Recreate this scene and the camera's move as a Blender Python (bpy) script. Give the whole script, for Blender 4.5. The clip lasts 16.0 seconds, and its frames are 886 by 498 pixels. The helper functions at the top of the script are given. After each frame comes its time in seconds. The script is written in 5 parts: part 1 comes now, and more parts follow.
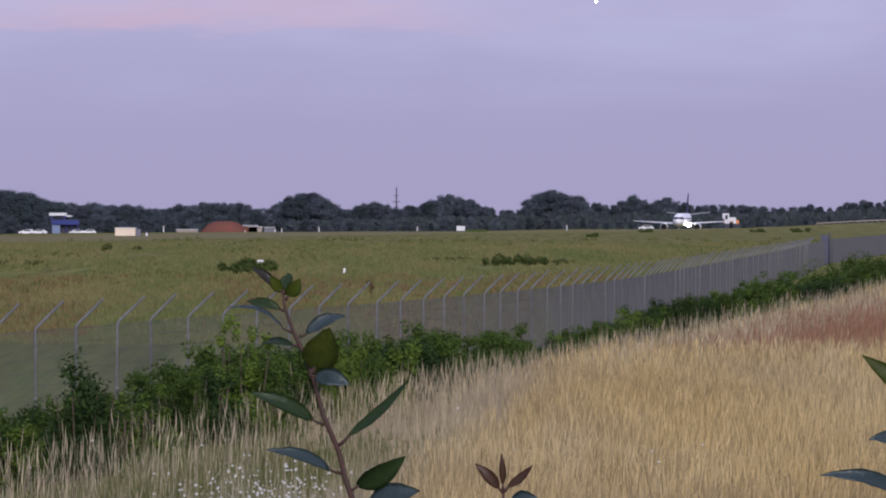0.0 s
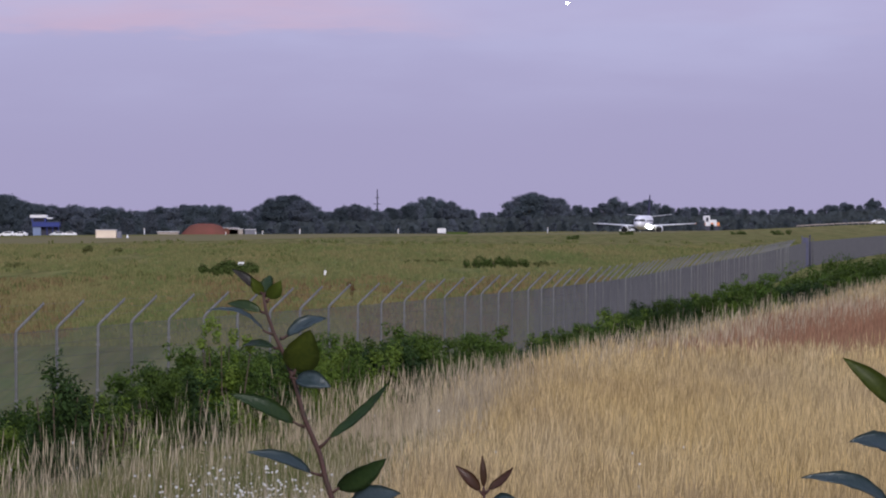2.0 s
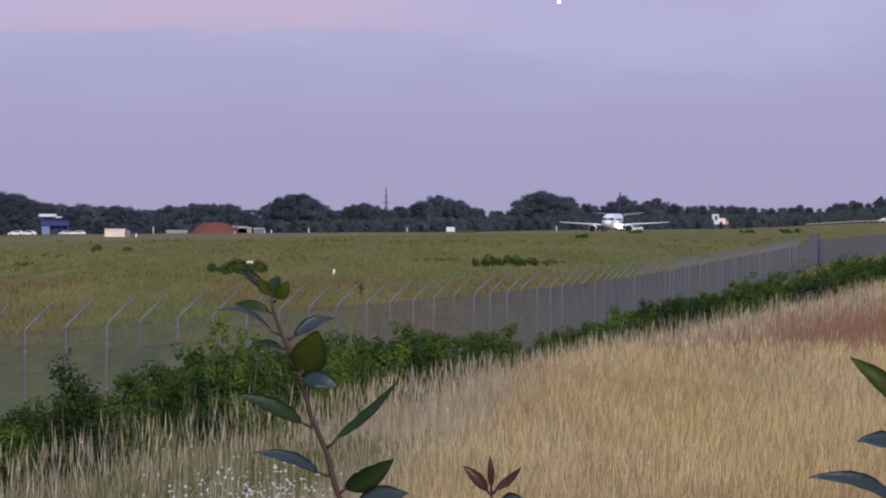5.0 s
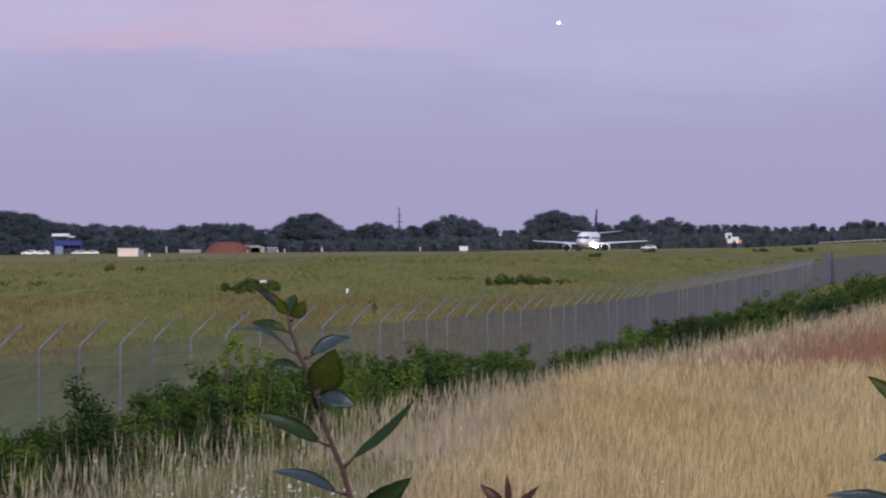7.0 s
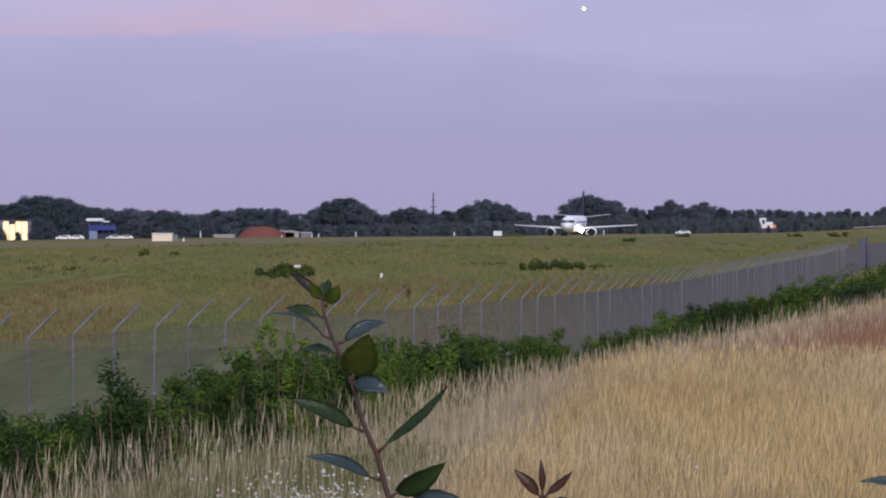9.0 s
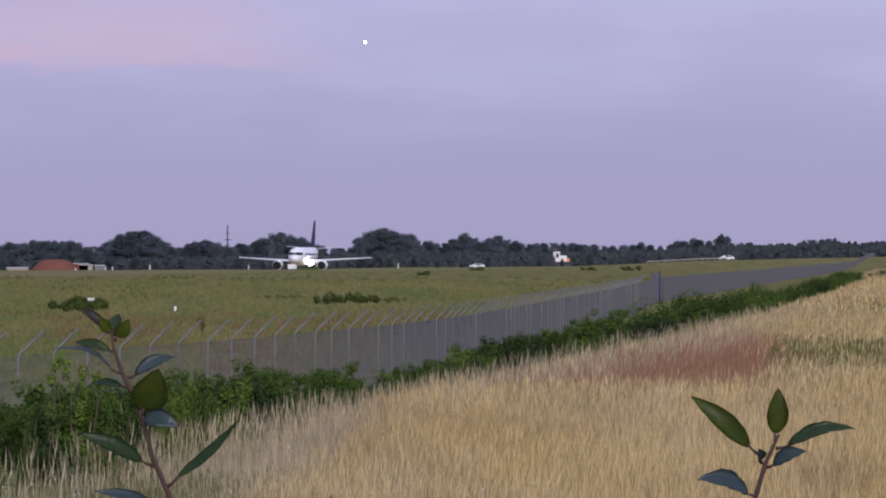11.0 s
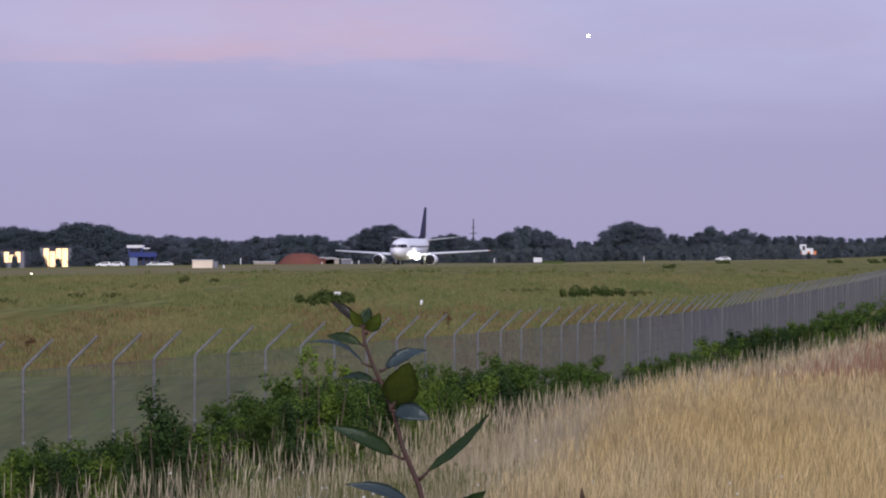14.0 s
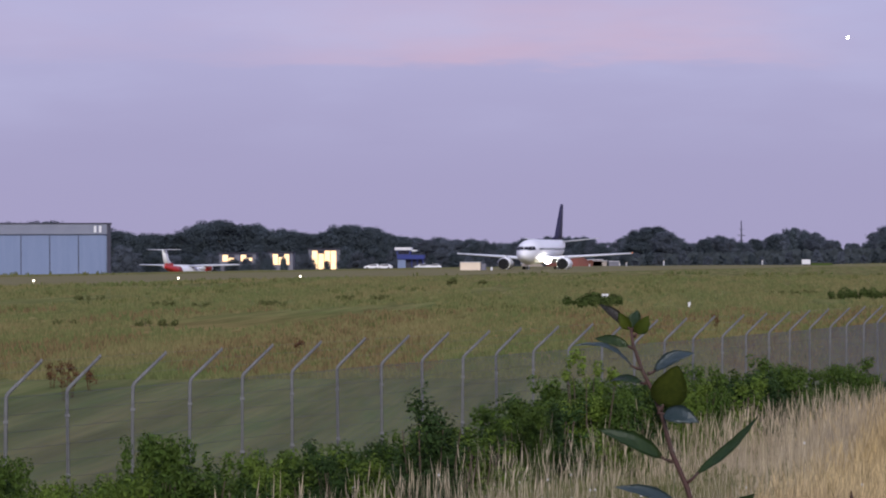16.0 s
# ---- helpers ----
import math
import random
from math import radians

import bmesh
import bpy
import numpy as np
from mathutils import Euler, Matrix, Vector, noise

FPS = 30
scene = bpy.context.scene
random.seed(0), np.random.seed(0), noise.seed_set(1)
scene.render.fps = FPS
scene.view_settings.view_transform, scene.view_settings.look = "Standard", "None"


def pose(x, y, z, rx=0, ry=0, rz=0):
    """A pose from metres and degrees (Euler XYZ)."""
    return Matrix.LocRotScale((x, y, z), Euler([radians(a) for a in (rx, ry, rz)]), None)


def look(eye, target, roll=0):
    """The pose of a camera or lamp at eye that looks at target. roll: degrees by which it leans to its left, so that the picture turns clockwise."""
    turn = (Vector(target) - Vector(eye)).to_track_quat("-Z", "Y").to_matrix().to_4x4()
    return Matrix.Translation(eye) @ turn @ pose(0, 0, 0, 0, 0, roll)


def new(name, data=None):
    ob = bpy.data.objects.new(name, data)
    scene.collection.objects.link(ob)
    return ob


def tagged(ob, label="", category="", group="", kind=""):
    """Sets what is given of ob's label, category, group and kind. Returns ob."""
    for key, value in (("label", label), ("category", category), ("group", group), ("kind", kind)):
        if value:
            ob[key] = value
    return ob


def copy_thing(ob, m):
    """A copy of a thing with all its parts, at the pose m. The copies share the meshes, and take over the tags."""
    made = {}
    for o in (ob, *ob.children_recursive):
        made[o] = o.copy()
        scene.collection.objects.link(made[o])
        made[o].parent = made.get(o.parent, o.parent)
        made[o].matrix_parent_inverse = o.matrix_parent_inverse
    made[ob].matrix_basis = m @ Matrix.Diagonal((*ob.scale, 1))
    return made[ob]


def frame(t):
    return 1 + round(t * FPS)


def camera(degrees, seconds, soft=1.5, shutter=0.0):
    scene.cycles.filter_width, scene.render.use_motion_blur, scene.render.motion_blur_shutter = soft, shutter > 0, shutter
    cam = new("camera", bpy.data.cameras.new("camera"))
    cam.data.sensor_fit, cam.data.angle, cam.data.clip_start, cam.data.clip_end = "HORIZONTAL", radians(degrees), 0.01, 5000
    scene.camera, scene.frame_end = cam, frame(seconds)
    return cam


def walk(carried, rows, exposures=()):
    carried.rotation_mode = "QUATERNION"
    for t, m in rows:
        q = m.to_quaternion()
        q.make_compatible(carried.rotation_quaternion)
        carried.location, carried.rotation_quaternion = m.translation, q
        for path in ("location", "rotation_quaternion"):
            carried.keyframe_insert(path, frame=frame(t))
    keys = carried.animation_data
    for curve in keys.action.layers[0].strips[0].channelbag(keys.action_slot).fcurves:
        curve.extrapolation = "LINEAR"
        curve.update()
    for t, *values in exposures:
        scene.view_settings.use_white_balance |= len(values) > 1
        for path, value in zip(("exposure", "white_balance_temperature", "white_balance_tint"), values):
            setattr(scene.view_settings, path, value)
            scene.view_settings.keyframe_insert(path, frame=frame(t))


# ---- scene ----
cam = camera(11.2, 16.0, soft=2.0, shutter=0.3)
EYE_Z = 3.4
FOCAL = 8000.0


def aim(yaw, pitch, roll, dx=0.0, dz=0.0):
    """Pose of the hand-held camera: degrees right of the mast, degrees up, lean, and the sway of the hands in metres."""
    return pose(dx, 0, EYE_Z + dz, 90 + pitch, 0, -yaw) @ pose(0, 0, 0, 0, 0, roll)


walk(cam, [
    (0.0, aim(0.591, -0.433, 0.06, 0.0000, 0.0000)), (0.5, aim(0.610, -0.431, 0.05, -0.0007, 0.0000)), (1.0, aim(0.576, -0.381, 0.02, -0.0014, 0.0000)),
    (1.5, aim(0.569, -0.315, 0.08, -0.0007, 0.0007)), (2.0, aim(0.834, -0.404, 0.08, 0.0000, 0.0000)), (2.5, aim(0.589, -0.404, 0.02, -0.0014, 0.0000)),
    (3.0, aim(0.586, -0.433, 0.008, 0.0000, 0.0000)), (3.2, aim(0.758, -0.422, -0.03, 0.0000, 0.0000)), (5.5, aim(0.722, -0.421, 0.04, 0.0024, 0.0027)),
    (6.0, aim(1.959, -0.147, -0.03, 0.0027, 0.0034)), (6.5, aim(1.616, -0.176, -0.026, 0.0000, 0.0021)), (7.0, aim(0.555, -0.178, -0.04, -0.0027, 0.0014)),
    (7.5, aim(0.142, -0.342, -0.04, -0.0027, 0.0021)), (8.0, aim(0.234, -0.403, 0.0, -0.0014, 0.0021)), (8.2, aim(0.075, -0.365, -0.03, -0.0027, 0.0021)),
    (10.3, aim(0.940, -0.379, 0.08, -0.0027, 0.0014)), (10.4, aim(1.47, -0.04, 0.06, -0.0014, 0.0021)), (10.5, aim(1.834, -0.008, 0.05, -0.0007, 0.0027)), (11.0, aim(2.730, 0.053, 0.08, 0.0021, 0.0034)),
    (11.5, aim(2.697, 0.074, 0.08, 0.0021, 0.0034)), (12.0, aim(2.719, 0.099, 0.06, 0.0027, 0.0034)), (12.5, aim(1.347, 0.003, -0.02, -0.0021, 0.0027)),
    (13.0, aim(0.391, 0.036, -0.01, -0.0034, 0.0034)), (13.5, aim(-0.318, 0.044, -0.06, -0.0034, 0.0034)), (14.0, aim(-0.385, -0.032, -0.06, -0.0034, 0.0034)),
    (14.1, aim(0.19, 0.02, -0.04, -0.0027, 0.0027)), (14.2, aim(1.097, 0.034, -0.023, -0.0027, 0.0027)),
    (14.3, aim(-0.52, -0.35, -0.05, -0.0027, 0.0027)), (14.4, aim(-2.727, -0.254, -0.07, -0.0021, 0.0027)),
    (14.5, aim(-2.385, -0.347, -0.08, -0.0014, 0.0027)), (15.0, aim(-2.967, 0.004, -0.09, 0.0000, 0.0034)), (15.5, aim(-3.474, 0.025, -0.10, -0.0021, 0.0041)),
    (16.0, aim(-3.778, 0.0, -0.12, -0.0041, 0.0041)),
])


def spot(u, v, d):
    """A place d metres out: u, v are thousandths of an eighth of a radian right of the mast and above eye level."""
    return Vector((u * d / FOCAL, d, EYE_Z + v * d / FOCAL))


# ---- world and sun ----
world = bpy.data.worlds.new("dusk_sky")
scene.world = world
world.use_nodes = True
wn, wl = world.node_tree.nodes, world.node_tree.links
bg = wn["Background"]
coord = wn.new("ShaderNodeTexCoord")
sky = wn.new("ShaderNodeTexSky")
sky.sky_type, sky.sun_disc = "NISHITA", False
sky.sun_elevation, sky.sun_rotation = radians(29), radians(200)
sep = wn.new("ShaderNodeSeparateXYZ")
wl.new(coord.outputs["Generated"], sep.inputs[0])
ramp = wn.new("ShaderNodeValToRGB")
ramp.color_ramp.elements[0].position, ramp.color_ramp.elements[0].color = 0.0, (0.385, 0.355, 0.575, 1)
ramp.color_ramp.elements[1].position, ramp.color_ramp.elements[1].color = 0.5, (0.36, 0.40, 0.72, 1)
e = ramp.color_ramp.elements.new(0.022)
e.color = (0.375, 0.35, 0.58, 1)
e = ramp.color_ramp.elements.new(0.052)
e.color = (0.45, 0.435, 0.70, 1)
wl.new(sep.outputs["Z"], ramp.inputs[0])
# pink cloud bars, long and flat
mapn = wn.new("ShaderNodeMapping")
mapn.inputs["Scale"].default_value = (22, 22, 150)
wl.new(coord.outputs["Generated"], mapn.inputs[0])
cn = wn.new("ShaderNodeTexNoise")
cn.inputs["Scale"].default_value, cn.inputs["Detail"].default_value, cn.inputs["Roughness"].default_value = 1.0, 6, 0.6
wl.new(mapn.outputs[0], cn.inputs["Vector"])


def span(value, lo, hi, to0=0.0, to1=1.0):
    r = wn.new("ShaderNodeMapRange")
    r.interpolation_type = "SMOOTHSTEP"
    for key, val in (("From Min", lo), ("From Max", hi), ("To Min", to0), ("To Max", to1)):
        r.inputs[key].default_value = val
    wl.new(value, r.inputs["Value"])
    return r.outputs[0]


def times(a, b):
    m = wn.new("ShaderNodeMath")
    m.operation = "MULTIPLY"
    wl.new(a, m.inputs[0])
    if isinstance(b, float):
        m.inputs[1].default_value = b
    else:
        wl.new(b, m.inputs[1])
    return m.outputs[0]


wob = wn.new("ShaderNodeMath")
wob.operation = "MULTIPLY_ADD"
wob.inputs[1].default_value = 0.010
wl.new(cn.outputs["Fac"], wob.inputs[0])
wl.new(sep.outputs["Z"], wob.inputs[2])
band = times(span(wob.outputs[0], 0.0445, 0.0475), span(wob.outputs[0], 0.0525, 0.066, 1.0, 0.45))
band = times(band, times(span(sep.outputs["X"], -0.13, -0.06, 0.25, 1.0), span(sep.outputs["X"], -0.01, 0.03, 1.0, 0.12)))
band = times(band, span(cn.outputs["Fac"], 0.30, 0.62, 0.45, 1.0))
cm2 = wn.new("ShaderNodeMath")
cm2.operation = "MULTIPLY"
cm2.inputs[1].default_value = 0.7
wl.new(band, cm2.inputs[0])
cmix = wn.new("ShaderNodeMix")
cmix.data_type = "RGBA"
cmix.inputs["B"].default_value = (0.62, 0.44, 0.60, 1)
wl.new(cm2.outputs[0], cmix.inputs["Factor"])
wl.new(ramp.outputs[0], cmix.inputs["A"])
vm = wn.new("ShaderNodeMapping")
vm.inputs["Scale"].default_value = (14, 14, 60)
vm.inputs["Location"].default_value = (2.0, 0.0, 1.3)
wl.new(coord.outputs["Generated"], vm.inputs[0])
vn = wn.new("ShaderNodeTexNoise")
vn.inputs["Scale"].default_value, vn.inputs["Detail"].default_value = 1.0, 6
wl.new(vm.outputs[0], vn.inputs["Vector"])
veil = times(times(span(vn.outputs["Fac"], 0.40, 0.66), span(sep.outputs["Z"], 0.012, 0.05)), 0.55)
cmix2 = wn.new("ShaderNodeMix")
cmix2.data_type = "RGBA"
cmix2.inputs["B"].default_value = (0.50, 0.50, 0.77, 1)
wl.new(veil, cmix2.inputs["Factor"])
wl.new(cmix.outputs["Result"], cmix2.inputs["A"])
skymul = wn.new("ShaderNodeMix")
skymul.data_type, skymul.blend_type = "RGBA", "MULTIPLY"
skymul.inputs["Factor"].default_value = 1.0
skymul.inputs["B"].default_value = (0.08, 0.08, 0.08, 1)
wl.new(sky.outputs[0], skymul.inputs["A"])
smix = wn.new("ShaderNodeMix")
smix.data_type = "RGBA"
smix.inputs["Factor"].default_value = 0.06
wl.new(cmix2.outputs["Result"], smix.inputs["A"])
wl.new(skymul.outputs["Result"], smix.inputs["B"])
wl.new(smix.outputs["Result"], bg.inputs["Color"])
bg.inputs["Strength"].default_value = 1.0

sun_data = bpy.data.lights.new("sun", "SUN")
sun_data.energy, sun_data.angle, sun_data.color = 2.45, radians(20), (0.975, 0.93, 0.905)
sun = new("sun", sun_data)
sun.matrix_world = look((12, -40, 39), (0, 30, 0))


# ---- materials ----
def mat(name, a, b=None, scale=4.0, rough=0.8, bump=0.0, metal=0.0, fine=None, per=0.0, spec=0.3, stretch=None, glow=0.0, trans=0.0, vary=0.0):
    """A surface of two colours mixed by coarse and fine noise, with relief; per: how far each object or island differs."""
    m = bpy.data.materials.new(name)
    m.use_nodes = True
    n, l = m.node_tree.nodes, m.node_tree.links
    p = n["Principled BSDF"]
    b = b or tuple(c * 0.75 for c in a)
    tc = n.new("ShaderNodeTexCoord")
    mp = n.new("ShaderNodeMapping")
    mp.inputs["Scale"].default_value = stretch or (1, 1, 1)
    l.new(tc.outputs["Object"], mp.inputs[0])
    n1 = n.new("ShaderNodeTexNoise")
    n1.inputs["Scale"].default_value, n1.inputs["Detail"].default_value = scale, 4
    n2 = n.new("ShaderNodeTexNoise")
    n2.inputs["Scale"].default_value, n2.inputs["Detail"].default_value = fine or scale * 9, 5
    for k in (n1, n2):
        l.new(mp.outputs[0], k.inputs["Vector"])
    ad = n.new("ShaderNodeMath")
    ad.operation = "MULTIPLY_ADD"
    ad.inputs[1].default_value = 0.6
    l.new(n1.outputs["Fac"], ad.inputs[0])
    mu = n.new("ShaderNodeMath")
    mu.operation = "MULTIPLY"
    mu.inputs[1].default_value = 0.4
    l.new(n2.outputs["Fac"], mu.inputs[0])
    l.new(mu.outputs[0], ad.inputs[2])
    rg = n.new("ShaderNodeMapRange")
    rg.inputs["From Min"].default_value, rg.inputs["From Max"].default_value = 0.36, 0.64
    l.new(ad.outputs[0], rg.inputs["Value"])
    mx = n.new("ShaderNodeMix")
    mx.data_type = "RGBA"
    mx.inputs["A"].default_value, mx.inputs["B"].default_value = (*a, 1), (*b, 1)
    l.new(rg.outputs[0], mx.inputs["Factor"])
    out = mx.outputs["Result"]
    if per:
        geo = n.new("ShaderNodeNewGeometry")
        hs = n.new("ShaderNodeHueSaturation")
        vr = n.new("ShaderNodeMapRange")
        vr.inputs["To Min"].default_value, vr.inputs["To Max"].default_value = 1 - per, 1 + per
        l.new(geo.outputs["Random Per Island"], vr.inputs["Value"])
        l.new(vr.outputs[0], hs.inputs["Value"])
        l.new(out, hs.inputs["Color"])
        out = hs.outputs[0]
    if vary:
        oi = n.new("ShaderNodeObjectInfo")
        h2 = n.new("ShaderNodeHueSaturation")
        v2 = n.new("ShaderNodeMapRange")
        v2.inputs["To Min"].default_value, v2.inputs["To Max"].default_value = 1 - vary, 1 + vary
        l.new(oi.outputs["Random"], v2.inputs["Value"])
        l.new(v2.outputs[0], h2.inputs["Value"])
        l.new(out, h2.inputs["Color"])
        out = h2.outputs[0]
    l.new(out, p.inputs["Base Color"])
    p.inputs["Roughness"].default_value, p.inputs["Metallic"].default_value = rough, metal
    p.inputs["Specular IOR Level"].default_value = spec
    if bump:
        bp = n.new("ShaderNodeBump")
        bp.inputs["Strength"].default_value = bump
        bp.inputs["Distance"].default_value = 0.02
        l.new(n2.outputs["Fac"], bp.inputs["Height"])
        l.new(bp.outputs[0], p.inputs["Normal"])
    if glow:
        p.inputs["Emission Color"].default_value, p.inputs["Emission Strength"].default_value = (*a, 1), glow
    if trans:
        tl = n.new("ShaderNodeBsdfTranslucent")
        l.new(out, tl.inputs["Color"])
        ms = n.new("ShaderNodeMixShader")
        ms.inputs[0].default_value = trans
        l.new(p.outputs[0], ms.inputs[1])
        l.new(tl.outputs[0], ms.inputs[2])
        l.new(ms.outputs[0], n["Material Output"].inputs["Surface"])
    return m


def field_material():
    """Mown and rough grass: bands of green and rusty brown across the airfield, broken up by noise at three scales."""
    m = mat("airfield_grass", (0.092, 0.130, 0.038), (0.225, 0.180, 0.080), scale=0.11, fine=0.9, rough=0.95, stretch=(6.0, 0.22, 1), bump=0.3, spec=0.0)
    n, l = m.node_tree.nodes, m.node_tree.links
    tc, p = n["Texture Coordinate"], n["Principled BSDF"]
    old = p.inputs["Base Color"].links[0].from_socket
    xyz = n.new("ShaderNodeSeparateXYZ")
    l.new(tc.outputs["Object"], xyz.inputs[0])
    mp = n.new("ShaderNodeMapping")
    mp.inputs["Scale"].default_value = (0.055, 0.014, 1)
    l.new(tc.outputs["Object"], mp.inputs[0])
    big = n.new("ShaderNodeTexNoise")
    big.inputs["Scale"].default_value, big.inputs["Detail"].default_value = 1.0, 6
    l.new(mp.outputs[0], big.inputs["Vector"])
    lg = n.new("ShaderNodeMath")
    lg.operation = "LOGARITHM"
    lg.inputs[1].default_value = 10
    l.new(xyz.outputs["Y"], lg.inputs[0])
    ad = n.new("ShaderNodeMath")
    ad.operation = "MULTIPLY_ADD"
    ad.inputs[1].default_value = 0.30
    l.new(big.outputs["Fac"], ad.inputs[0])
    l.new(lg.outputs[0], ad.inputs[2])
    rg = n.new("ShaderNodeMapRange")
    rg.inputs["From Min"].default_value, rg.inputs["From Max"].default_value = 1.75, 3.25
    l.new(ad.outputs[0], rg.inputs["Value"])
    rp = n.new("ShaderNodeValToRGB")
    el = rp.color_ramp.elements
    el[0].position, el[0].color = 0.0, (0.090, 0.122, 0.062, 1)
    el[1].position, el[1].color = 1.0, (0.20, 0.178, 0.085, 1)
    for at, col in ((0.33, (0.112, 0.134, 0.066, 1)), (0.41, (0.252, 0.168, 0.078, 1)), (0.475, (0.24, 0.170, 0.078, 1)), (0.54, (0.150, 0.170, 0.070, 1)), (0.62, (0.172, 0.184, 0.078, 1)), (0.72, (0.170, 0.152, 0.078, 1)), (0.85, (0.168, 0.164, 0.080, 1))):
        e2 = el.new(at)
        e2.color = (col[0] * 0.92, col[1] * 0.92, col[2] * 0.80, 1)
    l.new(rg.outputs[0], rp.inputs[0])
    mx = n.new("ShaderNodeMix")
    mx.data_type = "RGBA"
    mx.inputs["Factor"].default_value = 0.5
    l.new(rp.outputs[0], mx.inputs["A"])
    l.new(old, mx.inputs["B"])
    mp3 = n.new("ShaderNodeMapping")
    mp3.inputs["Scale"].default_value = (0.9, 0.03, 1)
    l.new(tc.outputs["Object"], mp3.inputs[0])
    n3 = n.new("ShaderNodeTexNoise")
    n3.inputs["Scale"].default_value, n3.inputs["Detail"].default_value, n3.inputs["Roughness"].default_value = 1.0, 7, 0.65
    l.new(mp3.outputs[0], n3.inputs["Vector"])
    r3 = n.new("ShaderNodeMapRange")
    for key, val in (("From Min", 0.34), ("From Max", 0.66), ("To Min", 0.68), ("To Max", 1.30)):
        r3.inputs[key].default_value = val
    l.new(n3.outputs["Fac"], r3.inputs["Value"])
    h3 = n.new("ShaderNodeHueSaturation")
    l.new(r3.outputs[0], h3.inputs["Value"])
    l.new(mx.outputs["Result"], h3.inputs["Color"])
    l.new(h3.outputs[0], p.inputs["Base Color"])
    return m


M_FIELD = field_material()
M_BANK = mat("dry_bank_soil", (0.17, 0.135, 0.07), (0.085, 0.085, 0.04), scale=0.6, rough=0.95, bump=0.5, spec=0.02)


def dry_grass_material(name, pale, gold, grey, per):
    """Dry stalks: pale straw, drifts of gold and of greyish brown a few metres wide, each stalk a little apart."""
    m = mat(name, pale, gold, scale=0.35, rough=0.85, per=per, trans=0.25, spec=0.02, stretch=(1.0, 0.4, 0.6))
    n, l = m.node_tree.nodes, m.node_tree.links
    first = n["Mix"]
    target = first.outputs["Result"].links[0].to_socket
    mp = n.new("ShaderNodeMapping")
    mp.inputs["Scale"].default_value = (0.9, 0.28, 1.6)
    mp.inputs["Location"].default_value = (3.1, 7.7, 0.4)
    l.new(n["Texture Coordinate"].outputs["Object"], mp.inputs[0])
    tone = n.new("ShaderNodeTexNoise")
    tone.inputs["Scale"].default_value, tone.inputs["Detail"].default_value = 1.0, 5
    l.new(mp.outputs[0], tone.inputs["Vector"])
    r = n.new("ShaderNodeMapRange")
    r.inputs["From Min"].default_value, r.inputs["From Max"].default_value, r.inputs["To Max"].default_value = 0.46, 0.68, 0.8
    l.new(tone.outputs["Fac"], r.inputs["Value"])
    mx = n.new("ShaderNodeMix")
    mx.data_type = "RGBA"
    mx.inputs["B"].default_value = (*grey, 1)
    l.new(r.outputs[0], mx.inputs["Factor"])
    l.new(first.outputs["Result"], mx.inputs["A"])
    l.new(mx.outputs["Result"], target)
    return m


M_STRAW = dry_grass_material("dry_straw", (0.53, 0.428, 0.252), (0.50, 0.362, 0.146), (0.33, 0.252, 0.150), 0.55)
M_PALE = dry_grass_material("pale_grass_heads", (0.49, 0.425, 0.31), (0.40, 0.325, 0.20), (0.27, 0.228, 0.17), 0.5)
M_RED = mat("red_dry_grass", (0.27, 0.138, 0.088), (0.33, 0.20, 0.125), scale=0.7, rough=0.9, per=0.25, trans=0.25, spec=0.02)
M_GREENGRASS = mat("green_grass_blades", (0.10, 0.125, 0.045), (0.17, 0.16, 0.07), scale=0.7, rough=0.85, per=0.3, trans=0.25, spec=0.02)
M_TUSSOCK = mat("tussock", (0.075, 0.098, 0.032), (0.12, 0.115, 0.045), scale=0.06, rough=0.95, per=0.3, spec=0.02)
M_FIELDTUFT = mat("field_grass_tufts", (0.112, 0.142, 0.052), (0.205, 0.176, 0.082), scale=0.16, fine=1.5, rough=0.95, per=0.22, spec=0.02, stretch=(1, 0.06, 1), trans=0.2)
M_RUSTTUFT = mat("rusty_seed_stalks", (0.18, 0.138, 0.068), (0.15, 0.112, 0.055), scale=0.3, rough=0.95, per=0.3, spec=0.02, stretch=(1, 0.06, 1), trans=0.2)
M_WEED = mat("dark_weed", (0.050, 0.080, 0.022), (0.075, 0.095, 0.03), scale=0.5, rough=0.9, per=0.3, spec=0.02)
M_BROWNWEED = mat("rusty_weed", (0.12, 0.058, 0.03), (0.085, 0.05, 0.028), scale=3, rough=0.9, per=0.3, spec=0.02)
M_LEAF = mat("hedge_leaf", (0.040, 0.076, 0.014), (0.080, 0.120, 0.022), scale=1.2, spec=0.1, vary=0.3, rough=0.6, per=0.25, trans=0.2)
M_LEAF2 = mat("dark_hedge_leaf", (0.022, 0.046, 0.013), (0.037, 0.066, 0.017), scale=1.2, spec=0.1, vary=0.3, rough=0.6, per=0.25, trans=0.15)
M_LEAFBRIGHT = mat("bright_hedge_leaf", (0.085, 0.140, 0.020), (0.130, 0.180, 0.034), scale=1.2, spec=0.1, vary=0.25, rough=0.6, per=0.25, trans=0.25)
M_BARK = mat("bark", (0.10, 0.075, 0.05), (0.06, 0.045, 0.03), scale=6, rough=0.95, bump=0.6)
# aerial haze is put into these blue-grey foliage colours
M_TREE = mat("hazed_foliage", (0.057, 0.073, 0.088), (0.070, 0.088, 0.098), scale=0.12, rough=0.9, per=0.15, vary=0.2, spec=0.02)
M_TREE2 = mat("hazed_foliage_grey", (0.086, 0.102, 0.130), (0.104, 0.120, 0.142), scale=0.12, rough=0.9, per=0.15, vary=0.2, spec=0.02)
